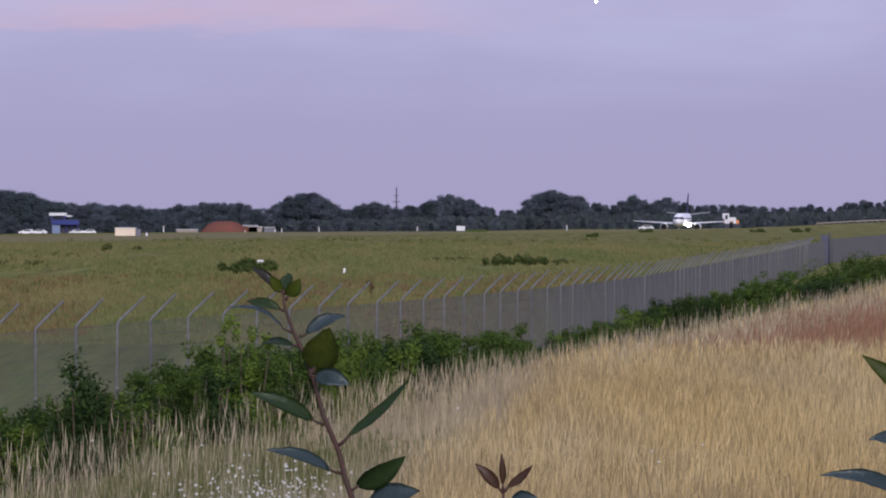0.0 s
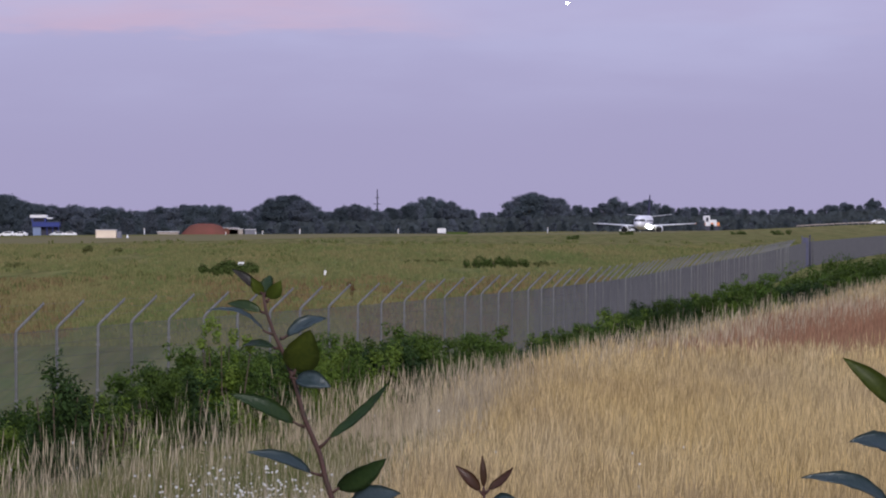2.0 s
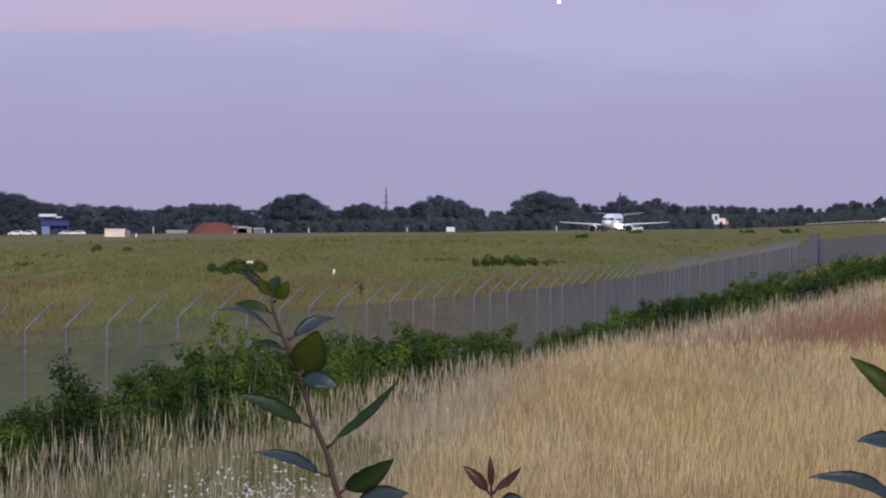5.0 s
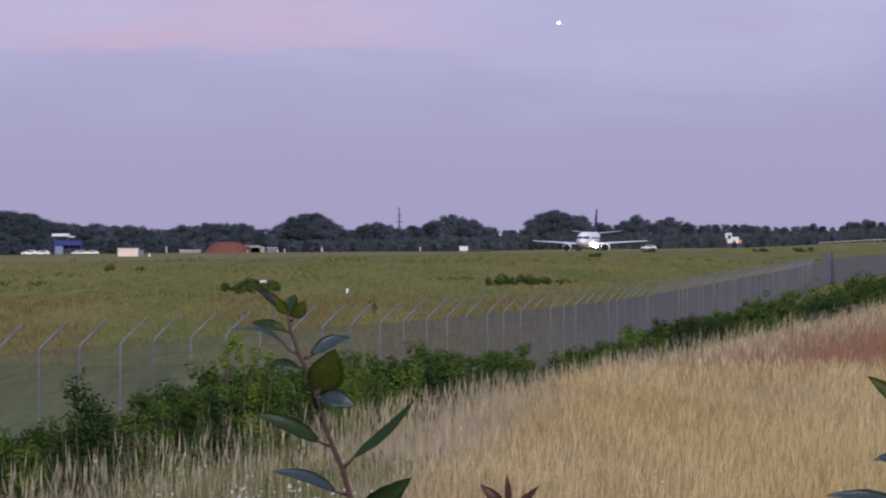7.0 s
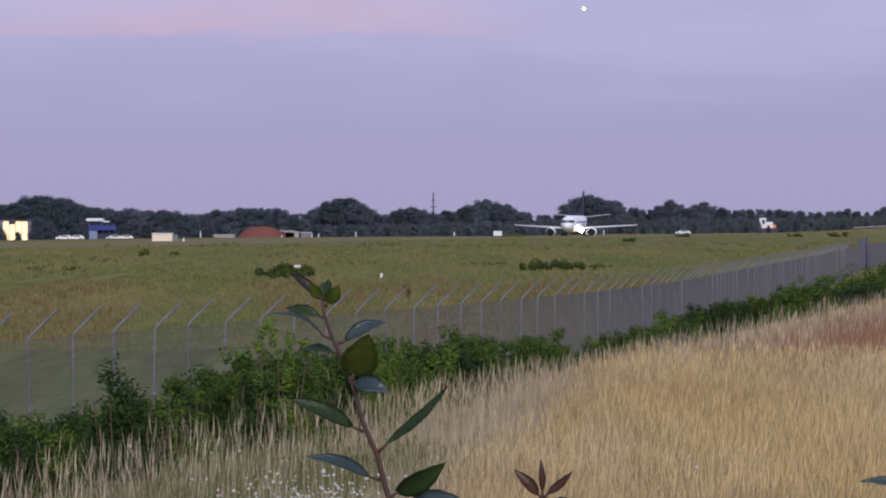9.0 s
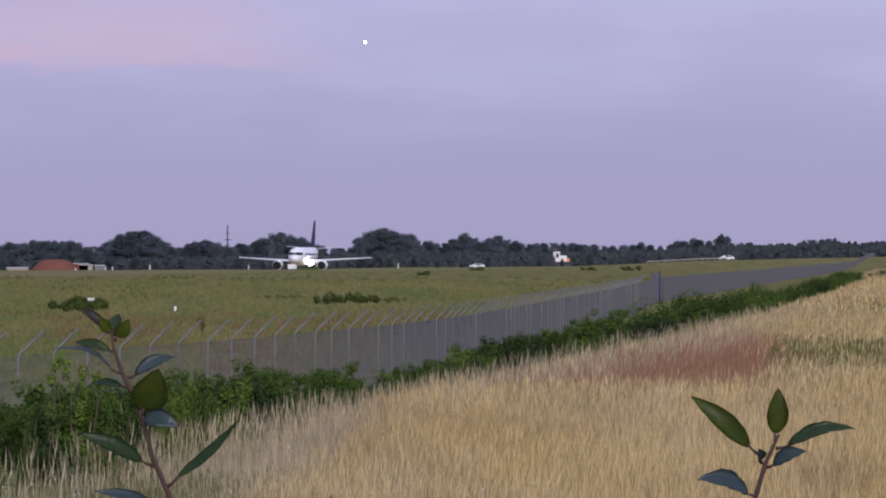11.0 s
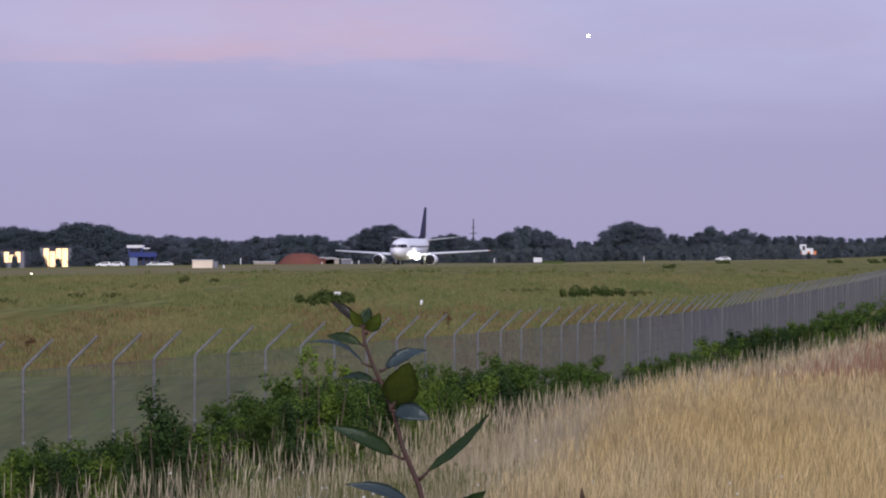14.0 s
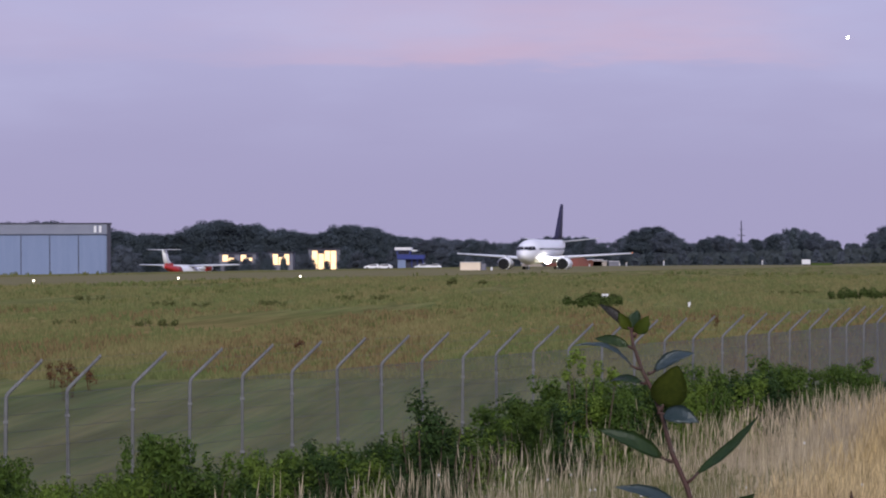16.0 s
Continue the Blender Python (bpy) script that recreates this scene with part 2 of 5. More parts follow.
# shade at the wood's foot darkens this colour, haze turns it blue
M_UNDER = mat("shaded_hazed_undergrowth", (0.046, 0.056, 0.068), (0.058, 0.070, 0.076), scale=0.12, rough=0.9, per=0.2, spec=0.02)
M_STEEL = mat("galvanised_steel", (0.205, 0.207, 0.21), (0.15, 0.152, 0.155), spec=0.05, scale=5, rough=0.6, metal=0.15, bump=0.1)
M_WIRE = mat("fence_wire", (0.122, 0.122, 0.136), (0.098, 0.098, 0.110), scale=2, rough=0.6, metal=0.2, spec=0.02)
M_GATE = mat("blue_grey_gate_paint", (0.105, 0.107, 0.165), (0.085, 0.087, 0.135), scale=3, rough=0.7, spec=0.05)
M_ASPHALT = mat("weathered_concrete", (0.185, 0.165, 0.080), (0.165, 0.150, 0.070), scale=0.1, rough=0.9, bump=0.3, spec=0.02)
M_WHITE = mat("white_aircraft_paint", (0.86, 0.86, 0.88), (0.80, 0.80, 0.83), scale=0.5, rough=0.35, spec=0.5)
M_WINGGREY = mat("wing_grey_paint", (0.70, 0.71, 0.74), (0.62, 0.63, 0.66), scale=0.8, rough=0.4, spec=0.5)
M_DARKBLUE = mat("dark_blue_fin_paint", (0.022, 0.020, 0.055), (0.032, 0.028, 0.075), scale=0.6, rough=0.5, spec=0.15)
M_BLACK = mat("dark_rubber_and_intake_shade", (0.015, 0.015, 0.018), (0.022, 0.022, 0.022), scale=4, rough=0.8, spec=0.05)
M_GLASS = mat("cockpit_glass", (0.015, 0.018, 0.025), (0.02, 0.02, 0.03), scale=2, rough=0.1, spec=0.6)
M_METAL = mat("bare_metal_lip", (0.6, 0.6, 0.62), (0.5, 0.5, 0.52), scale=2, rough=0.25, metal=0.9)
M_LAMP = mat("landing_lamp", (1.0, 0.97, 0.92), (1.0, 0.97, 0.92), glow=30)
M_RUNLAMP = mat("runway_lamp", (1.0, 0.88, 0.70), (1.0, 0.88, 0.70), glow=6)
M_REDPAINT = mat("red_paint", (0.55, 0.035, 0.03), (0.45, 0.03, 0.03), scale=1, rough=0.4)
M_HANGAR = mat("pale_blue_cladding", (0.215, 0.265, 0.400), (0.19, 0.24, 0.37), scale=0.15, rough=0.6, stretch=(6, 6, 0.5), spec=0.02)
M_HANGARTOP = mat("grey_fascia", (0.22, 0.235, 0.30), (0.19, 0.205, 0.27), scale=0.2, rough=0.6)
M_DARKTRIM = mat("dark_trim", (0.05, 0.05, 0.08), (0.04, 0.04, 0.06), scale=1, rough=0.6)
M_RAIL = mat("weathered_rail", (0.40, 0.34, 0.30), (0.30, 0.26, 0.24), scale=1, rough=0.7)
M_BLUE = mat("blue_wall_paint", (0.028, 0.042, 0.21), (0.035, 0.05, 0.18), scale=0.7, rough=0.6)
M_CREAM = mat("cream_sheet_metal", (0.82, 0.70, 0.56), (0.72, 0.60, 0.48), scale=1, rough=0.6)
M_WHITEWALL = mat("white_render_wall", (0.74, 0.74, 0.76), (0.66, 0.66, 0.70), scale=0.6, rough=0.8)
M_ORANGE = mat("orange_panel", (0.75, 0.28, 0.10), (0.65, 0.22, 0.08), scale=1, rough=0.6)
M_BRICK = mat("red_clay", (0.20, 0.074, 0.060), (0.15, 0.07, 0.052), scale=0.5, rough=0.9, bump=0.5, spec=0.02)
# emission stands for the low sun mirrored in the hall panes
M_SUNGLOWPANE = mat("sunset_glow_pane", (1.0, 0.74, 0.42), (1.0, 0.50, 0.20), scale=0.8, glow=1.15, rough=0.3)
M_GREYWALL = mat("grey_wall", (0.20, 0.20, 0.24), (0.16, 0.16, 0.20), scale=0.5, rough=0.8)
M_STEM = mat("reddish_stem", (0.080, 0.034, 0.030), (0.055, 0.04, 0.03), scale=40, rough=0.6, bump=0.2)
M_PLEAF = mat("glossy_leaf", (0.030, 0.068, 0.024), (0.055, 0.095, 0.028), scale=22, rough=0.38, spec=0.5, bump=0.15, trans=0.15)
# bluish base colour carries the sky's sheen on leaves that face up
M_PLEAFSKYSHEEN = mat("painted_sky_sheen_leaf", (0.040, 0.075, 0.080), (0.055, 0.090, 0.095), scale=22, rough=0.42, spec=0.9, bump=0.15)
M_PLEAFYOUNG = mat("young_red_leaf", (0.13, 0.055, 0.035), (0.10, 0.06, 0.035), scale=22, rough=0.4, spec=0.5, trans=0.2)
# lighter copy of the leaf, with light through the blade in its colour
M_PLEAFBACKLIT = mat("painted_backlit_leaf", (0.125, 0.155, 0.025), (0.07, 0.10, 0.02), scale=25, rough=0.4, trans=0.35)
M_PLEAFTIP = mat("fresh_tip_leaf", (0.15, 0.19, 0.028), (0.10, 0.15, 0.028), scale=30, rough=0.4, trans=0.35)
M_PLEAFDUSK = mat("purplish_young_leaf", (0.060, 0.050, 0.048), (0.045, 0.050, 0.035), scale=30, rough=0.4, trans=0.15)
M_PETAL = mat("white_petals", (0.50, 0.50, 0.48), (0.40, 0.40, 0.37), scale=20, rough=0.7)


# ---- mesh helpers ----
def raw_mesh(name, verts, faces, material):
    me = bpy.data.meshes.new(name)
    me.from_pydata([tuple(v) for v in verts], [], [tuple(f) for f in faces])
    me.materials.append(material)
    me.update()
    return me


def smooth(me, on=True):
    me.polygons.foreach_set("use_smooth", [on] * len(me.polygons))


def part(name, bm, material, parent, label=""):
    """Links a bmesh as one mesh object under a thing or a part."""
    me = bpy.data.meshes.new(name)
    bm.to_mesh(me)
    bm.free()
    me.materials.append(material)
    ob = new(name, me)
    ob.parent = parent
    return tagged(ob, label)


def mesh_part(name, me, parent, label=""):
    ob = new(name, me)
    ob.parent = parent
    return tagged(ob, label)


def thing(name, m, label, category, group="", kind=""):
    ob = new(name)
    ob.empty_display_size = 0.3
    ob.matrix_basis = m
    return tagged(ob, label, category, group, kind)


def box(bm, x0, x1, y0, y1, z0, z1, bevel=0.0):
    """A box between two corners with softened edges."""
    g = bmesh.ops.create_cube(bm, size=1)["verts"]
    for v in g:
        v.co = Vector((x0 + (v.co.x + 0.5) * (x1 - x0), y0 + (v.co.y + 0.5) * (y1 - y0), z0 + (v.co.z + 0.5) * (z1 - z0)))
    if bevel:
        es = {e for v in g for e in v.link_edges}
        bmesh.ops.bevel(bm, geom=list(es), offset=bevel, segments=2, affect="EDGES")
    return bm


def boxed(*args, bevel=0.0):
    return box(bmesh.new(), *args, bevel=bevel)


def tube(bm, path, radii, sides=8, caps=True):
    """A tube along a path, with a radius at each point."""
    rings = []
    for i, (p, r) in enumerate(zip(path, radii)):
        p = Vector(p)
        a, b = Vector(path[max(i - 1, 0)]), Vector(path[min(i + 1, len(path) - 1)])
        d = (b - a).normalized()
        s = d.cross(Vector((0.31, 0.9, 0.3))).normalized()
        q = d.cross(s)
        rings.append([bm.verts.new(p + r * (math.cos(k * math.tau / sides) * s + math.sin(k * math.tau / sides) * q)) for k in range(sides)])
    for a, b in zip(rings, rings[1:]):
        for k in range(sides):
            bm.faces.new((a[k], a[(k + 1) % sides], b[(k + 1) % sides], b[k])).smooth = True
    if caps:
        bm.faces.new(rings[0][::-1])
        bm.faces.new(rings[-1])
    return bm


def loft(rings, close=True):
    """A closed skin through rings of equally many points."""
    bm = bmesh.new()
    rs = [[bm.verts.new(p) for p in r] for r in rings]
    n = len(rs[0])
    for a, b in zip(rs, rs[1:]):
        for k in range(n):
            bm.faces.new((a[k], a[(k + 1) % n], b[(k + 1) % n], b[k])).smooth = True
    if close:
        bm.faces.new(rs[0][::-1])
        bm.faces.new(rs[-1])
    bmesh.ops.recalc_face_normals(bm, faces=bm.faces)
    return bm


# ---- the lie of the land ----
CREST = [(-60, -20.0), (0, -9.0), (12, -5.0), (22, -3.2), (26.7, -2.4), (32, -1.6), (35, -1.1), (40, 0.0), (46.7, 1.5), (59, 3.7), (75, 6.5), (97, 10.5), (160, 21.0), (300, 43.0), (420, 60.0), (700, 105.0)]
FENCE = [(-60, -38.0), (36, -11.85), (53.4, -8.0), (63.2, -5.75), (73.7, -3.42), (85.7, -0.40), (95, 1.65), (105, 3.65), (115, 5.4), (125, 6.9), (139, 8.7), (220, 19.0), (314, 30.0), (1320, 190.0)]


def along(line, y):
    return float(np.interp(y, [p[0] for p in line], [p[1] for p in line]))


def ease(a, b, t):
    t = min(1.0, max(0.0, (t - a) / (b - a)))
    return t * t * (3 - 2 * t)


def runway_x(y):
    return -32.5 + 0.199 * (y - 730)


def land(x, y):
    """Height of the ground."""
    lat = (runway_x(y) - x) * 0.98
    z = -min(6.5, 0.024 * max(0.0, lat - 45))
    z += min(6.0, 0.024 * max(0.0, -lat)) * ease(900, 1300, y)
    z -= 1.0 * ease(800, 1250, y) * ease(-60, -20, lat)
    z -= 0.4 * (1 - ease(70, 120, y)) * ease(-30, 0, y)
    s = x - along(CREST, y)
    bank = ease(-4.5 + 2.6 * ease(80, 140, y), 0.3, s) * (1 - ease(420, 600, y))
    if y < 700:
        z = z * (1 - bank) + 1.2 * bank
        z += 0.55 * (1 - ease(2, 12, math.hypot(x, y)))
    return z + 0.10 * noise.noise((x * 0.05, y * 0.05, 0)) * ease(20, 60, y)


def make_ground():
    angs = [-180, -150, -120, -90, -60, -40, -28, -20] + list(np.arange(-14, 13, 0.125)) + [14, 20, 28, 40, 60, 90, 120, 150]
    rads = [0.4 * (4800 / 0.4) ** (i / 230) for i in range(231)]
    verts, faces = [(0, 0, land(0, 0))], []
    n = len(angs)
    for r in rads:
        for a in angs:
            x, y = r * math.sin(radians(a)), r * math.cos(radians(a))
            verts.append((x, y, land(x, y)))
    for k in range(n):
        faces.append((0, 1 + (k + 1) % n, 1 + k))
    for i in range(len(rads) - 1):
        for k in range(n):
            a, b = 1 + i * n + k, 1 + i * n + (k + 1) % n
            faces.append((a, b, b + n, a + n))
    me = raw_mesh("ground", verts, faces, M_FIELD)
    me.materials.append(M_BANK)
    for p in me.polygons:
        c = p.center
        if c.y < 600 and c.x > along(CREST, c.y) - 3.0:
            p.material_index = 1
    smooth(me)
    tagged(new("ground", me), "flat grass airfield with a dry grassy bank before it", "ground", kind="structure")


make_ground()


def make_runway():
    verts, faces = [], []
    ys = list(range(350, 1500, 25))
    for y in ys:
        for w, lift in ((-28, -0.25), (-20, 0.10), (20, 0.10), (28, -0.25)):
            x = runway_x(y) + w
            verts.append((x, y, (land(x, y) if abs(w) > 20 else max(land(x, y), land(runway_x(y), y))) + lift))
    for i in range(len(ys) - 1):
        for k in range(3):
            faces.append((4 * i + k, 4 * i + k + 1, 4 * i + k + 5, 4 * i + k + 4))
    tagged(new("runway", raw_mesh("runway", verts, faces, M_ASPHALT)), "weathered brownish concrete runway across the airfield", "runway", kind="structure")


make_runway()


# ---- perimeter fence ----
def fence_frame(y):
    a, b = along(FENCE, y - 0.5), along(FENCE, y + 0.5)
    d = Vector((b - a, 1, 0)).normalized()
    return Vector((along(FENCE, y), y, 0)), d


def make_fence():
    fence = thing("perimeter_fence", Matrix(), "tall galvanised steel mesh fence with angled post arms", "fence")
    # posts with an outward arm, alike, sharing one mesh
    bm = bmesh.new()
    tube(bm, [(0, 0, -0.3), (0, 0, 2.17), (0.012, 0, 2.21), (0.05, 0, 2.255), (0.40, 0.0, 2.60)], [0.023, 0.023, 0.023, 0.022, 0.018], 8)
    # wire clips along the arm and straining lugs on the upright
    for k in (0.12, 0.22, 0.32, 0.40):
        box(bm, k - 0.012, k + 0.012, -0.034, 0.034, 2.185 + k, 2.225 + k, 0.004)
    for z in (0.5, 1.2, 1.9):
        box(bm, -0.03, 0.03, -0.032, -0.02, z - 0.02, z + 0.02, 0.003)
    me = bpy.data.meshes.new("post")
    bm.to_mesh(me)
    bm.free()
    me.materials.append(M_STEEL)
    y = 37.16
    while y < 262:
        p, d = fence_frame(y)
        ob = new("post", me)
        ob.parent = fence
        # the arm points across the fence, away from the bank
        ob.matrix_basis = Matrix.Translation((p.x, p.y, BEND_Z - 2.22)) @ pose(0, 0, 0, random.uniform(-0.8, 0.8), random.uniform(-0.8, 0.8), 8 + random.uniform(-2, 2))
        y += 2.08 * d.y
    # mesh of upright and level wires, real wires of one joined part
    verts, faces = [], []

    def wire(a, b, r, s):
        i = len(verts)
        s = s * r
        t = Vector((-s.y, s.x, 0)) if abs((b - a).z) > 0.1 else Vector((0, 0, r))
        for q in (a, b):
            verts.extend((q + s, q - s * 0.5 + t * 0.87, q - s * 0.5 - t * 0.87))
        for k in range(3):
            faces.append((i + k, i + (k + 1) % 3, i + 3 + (k + 1) % 3, i + 3 + k))

    y = 34.0
    while y < 420:
        p, d = fence_frame(y)
        step = 0.05 if y < 130 else 0.10
        lo, hi = BEND_Z - 2.3, BEND_Z - 0.03
        wire(Vector((p.x, p.y, lo)), Vector((p.x, p.y, hi)), 0.0024 + 0.0010 * ease(55, 100, y) if y < 130 else 0.0057, d)
        y += step * d.y
    y = 420.0
    while y < 1320:
        p, d = fence_frame(y)
        g = land(p.x, p.y)
        wire(Vector((p.x, p.y, g - 0.2)), Vector((p.x, p.y, max(g + 1.2, BEND_Z - 0.05))), 0.02, d)
        y += 0.35
    knots = [34 + 4 * i for i in range(96)]
    for h in np.arange(0.0, 2.3, 0.2):
        for a, b in zip(knots, knots[1:]):
            pa, da = fence_frame(a)
            pb, _ = fence_frame(b)
            z = BEND_Z - 0.05 - h
            wire(Vector((pa.x, pa.y, z)), Vector((pb.x, pb.y, z)), 0.0025, Vector((da.y, -da.x, 0)))
    ob = mesh_part("wire_mesh", raw_mesh("wire_mesh", verts, faces, M_WIRE), fence, "fine grey steel wire mesh")
    tagged(ob, kind="stuff")
    # barbed wires along the arms
    verts, faces = [], []
    ys = [35 + 3 * i for i in range(50)]
    for k in (0.14, 0.26, 0.38):
        for a, b in zip(ys, ys[1:]):
            pa, da = fence_frame(a)
            pb, _ = fence_frame(b)
            wire(Vector((pa.x + k, pa.y, BEND_Z + k)), Vector((pb.x + k, pb.y, BEND_Z + k)), 0.0013, Vector((da.y, -da.x, 0)))
    tagged(mesh_part("barbed_wire", raw_mesh("barbed_wire", verts, faces, M_WIRE), fence, "thin wires strung along the post arms"), kind="stuff")
    # narrow gate between two taller posts
    p, d = fence_frame(306)
    for name, dx, r, top, paint in (("gate_post", -0.26, 0.05, 2.15, M_WIRE), ("gate_post", 0.28, 0.055, 2.2, M_DARKTRIM), ("gate_stay", 0.48, 0.035, 1.95, M_WIRE)):
        part(name, tube(bmesh.new(), [(p.x + dx, p.y, -0.3), (p.x + dx, p.y, top), (p.x + dx, p.y, top + 0.03)], [r, r, r * 0.6], 10), paint, fence)
    part("gate_leaf", boxed(p.x - 0.2, p.x + 0.18, p.y - 0.02, p.y + 0.02, 0.1, 2.05, bevel=0.008), M_GATE, fence, "narrow blue-grey gate leaf")


BEND_Z = 1.75
make_fence()


# ---- hedge shrubs ----
def leaf_cloud(rng, count, size, blobs, flat=1.0, loose=0.0):
    """Many small bent leaves filling a few overlapping rounded masses."""
    verts, faces = [], []
    tot = sum(b[3] ** 2 for b in blobs)
    for bx, by, bz, br in blobs:
        for _ in range(int(count * br * br / tot)):
            v = Vector((rng.gauss(0, 1), rng.gauss(0, 1), rng.gauss(0, 1))).normalized()
            r = br * (0.55 - 0.2 * loose + (0.5 + 0.55 * loose) * rng.random() ** 0.6) * (1 + 0.28 * noise.noise(v * 2.3 + Vector((bx, by, bz))))
            c = Vector((bx, by, bz)) + Vector((v.x * r, v.y * r, v.z * r * flat))
            if c.z < 0.02:
                c.z = 0.02 + rng.random() * 0.1
            s = size * rng.uniform(0.6, 1.35)
            n = (v + Vector((rng.uniform(-.8, .8), rng.uniform(-.8, .8), rng.uniform(-.3, .9)))).normalized()
            a = n.orthogonal().normalized()
            a = Matrix.Rotation(rng.random() * math.tau, 3, n) @ a
            b = n.cross(a)
            i = len(verts)
            verts.extend((c - a * s, c + b * s * 0.42 + n * s * 0.12, c + a * s, c - b * s * 0.42 + n * s * 0.12))
            faces.append((i, i + 1, i + 2, i + 3))
    return verts, faces


def make_shrub(rng, wide, tall, material, leaf, count, cone=False):
    """A leafy shrub of its own, standing at the origin."""
    shrub = thing("hedge_shrub", Matrix(), "dense green leafy shrub before the fence", "shrub", "hedge along the fence")
    blobs = []
    if cone:
        for i in range(20):
            k = i / 19
            r = wide * 0.32 * (1 - k) ** 0.4 + 0.03
            for j in range(3 if k < 0.7 else 1):
                a = rng.random() * math.tau
                blobs.append((math.cos(a) * r * 0.6, math.sin(a) * r * 0.6, tall * (0.10 + 0.85 * k) + rng.uniform(-.05, .05), r * rng.uniform(0.6, 1.0)))
    else:
        for i in range(44):
            a = rng.random() * math.tau
            q = rng.random() ** 0.5
            h = tall * (0.06 + 0.80 * rng.random() * (1 - 0.35 * q * q))
            blobs.append((math.cos(a) * q * wide * 0.40, math.sin(a) * q * wide * 0.40, h, wide * rng.uniform(0.14, 0.24)))
        # leading twigs that break the outline
        for i in range(12):
            a = rng.random() * math.tau
            q = 0.34 * rng.random() ** 0.5
            blobs.append((math.cos(a) * wide * q, math.sin(a) * wide * q, tall * rng.uniform(0.76, 0.93), wide * rng.uniform(0.04, 0.085)))
    verts, faces = leaf_cloud(rng, count, leaf, blobs)
    deep_v, deep_f = leaf_cloud(rng, count // 3, leaf * 1.6, [(x, y, z - 0.05, r * 0.72) for x, y, z, r in blobs])
    faces += [tuple(i + len(verts) for i in f) for f in deep_f]
    mesh_part("crown", raw_mesh("crown", verts + deep_v, faces, material), shrub)
    bm = bmesh.new()
    for i in range(6):
        a = rng.random() * math.tau
        r = wide * rng.uniform(0.12, 0.34)
        tube(bm, [(0.05 * math.cos(a), 0.05 * math.sin(a), -0.25), (r * 0.5 * math.cos(a), r * 0.5 * math.sin(a), tall * 0.4), (r * math.cos(a), r * math.sin(a), tall * 0.8)], [0.014, 0.010, 0.004], 5)
    part("trunk", bm, M_BARK, shrub)
    return shrub


# crown line of the hedge: bearing, height and distance
HEDGE = [(-1420, -378, 36), (-1290, -376, 36), (-1240, -385, 36), (-1205, -418, 36), (-1140, -402, 36), (-1092, -400, 36), (-1062, -346, 36), (-1030, -334, 36), (-996, -346, 36), (-976, -396, 36),
         (-920, -402, 36), (-886, -374, 36), (-862, -338, 37), (-800, -334, 37), (-760, -344, 37), (-715, -322, 37), (-660, -344, 36), (-612, -346, 36), (-530, -292, 36), (-505, -322, 37), (-470, -292, 37),
         (-430, -272, 38), (-400, -258, 39), (-310, -232, 42), (-235, -228, 43), (-120, -226, 46), (-44, -222, 47), (10, -207, 48), (65, -188, 50), (95, -206, 50), (115, -230, 51), (160, -216, 52),
         (200, -206, 54), (235, -222, 55), (256, -244, 56), (290, -206, 57), (330, -190, 59), (396, -174, 62), (486, -144, 67), (530, -136, 71), (596, -122, 78), (630, -97, 82), (700, -93, 90), (776, -88, 100),
         (820, -94, 110), (860, -97, 118), (900, -98, 128), (960, -88, 150), (1060, -60, 230), (1165, -36, 340), (1260, -32, 360)]


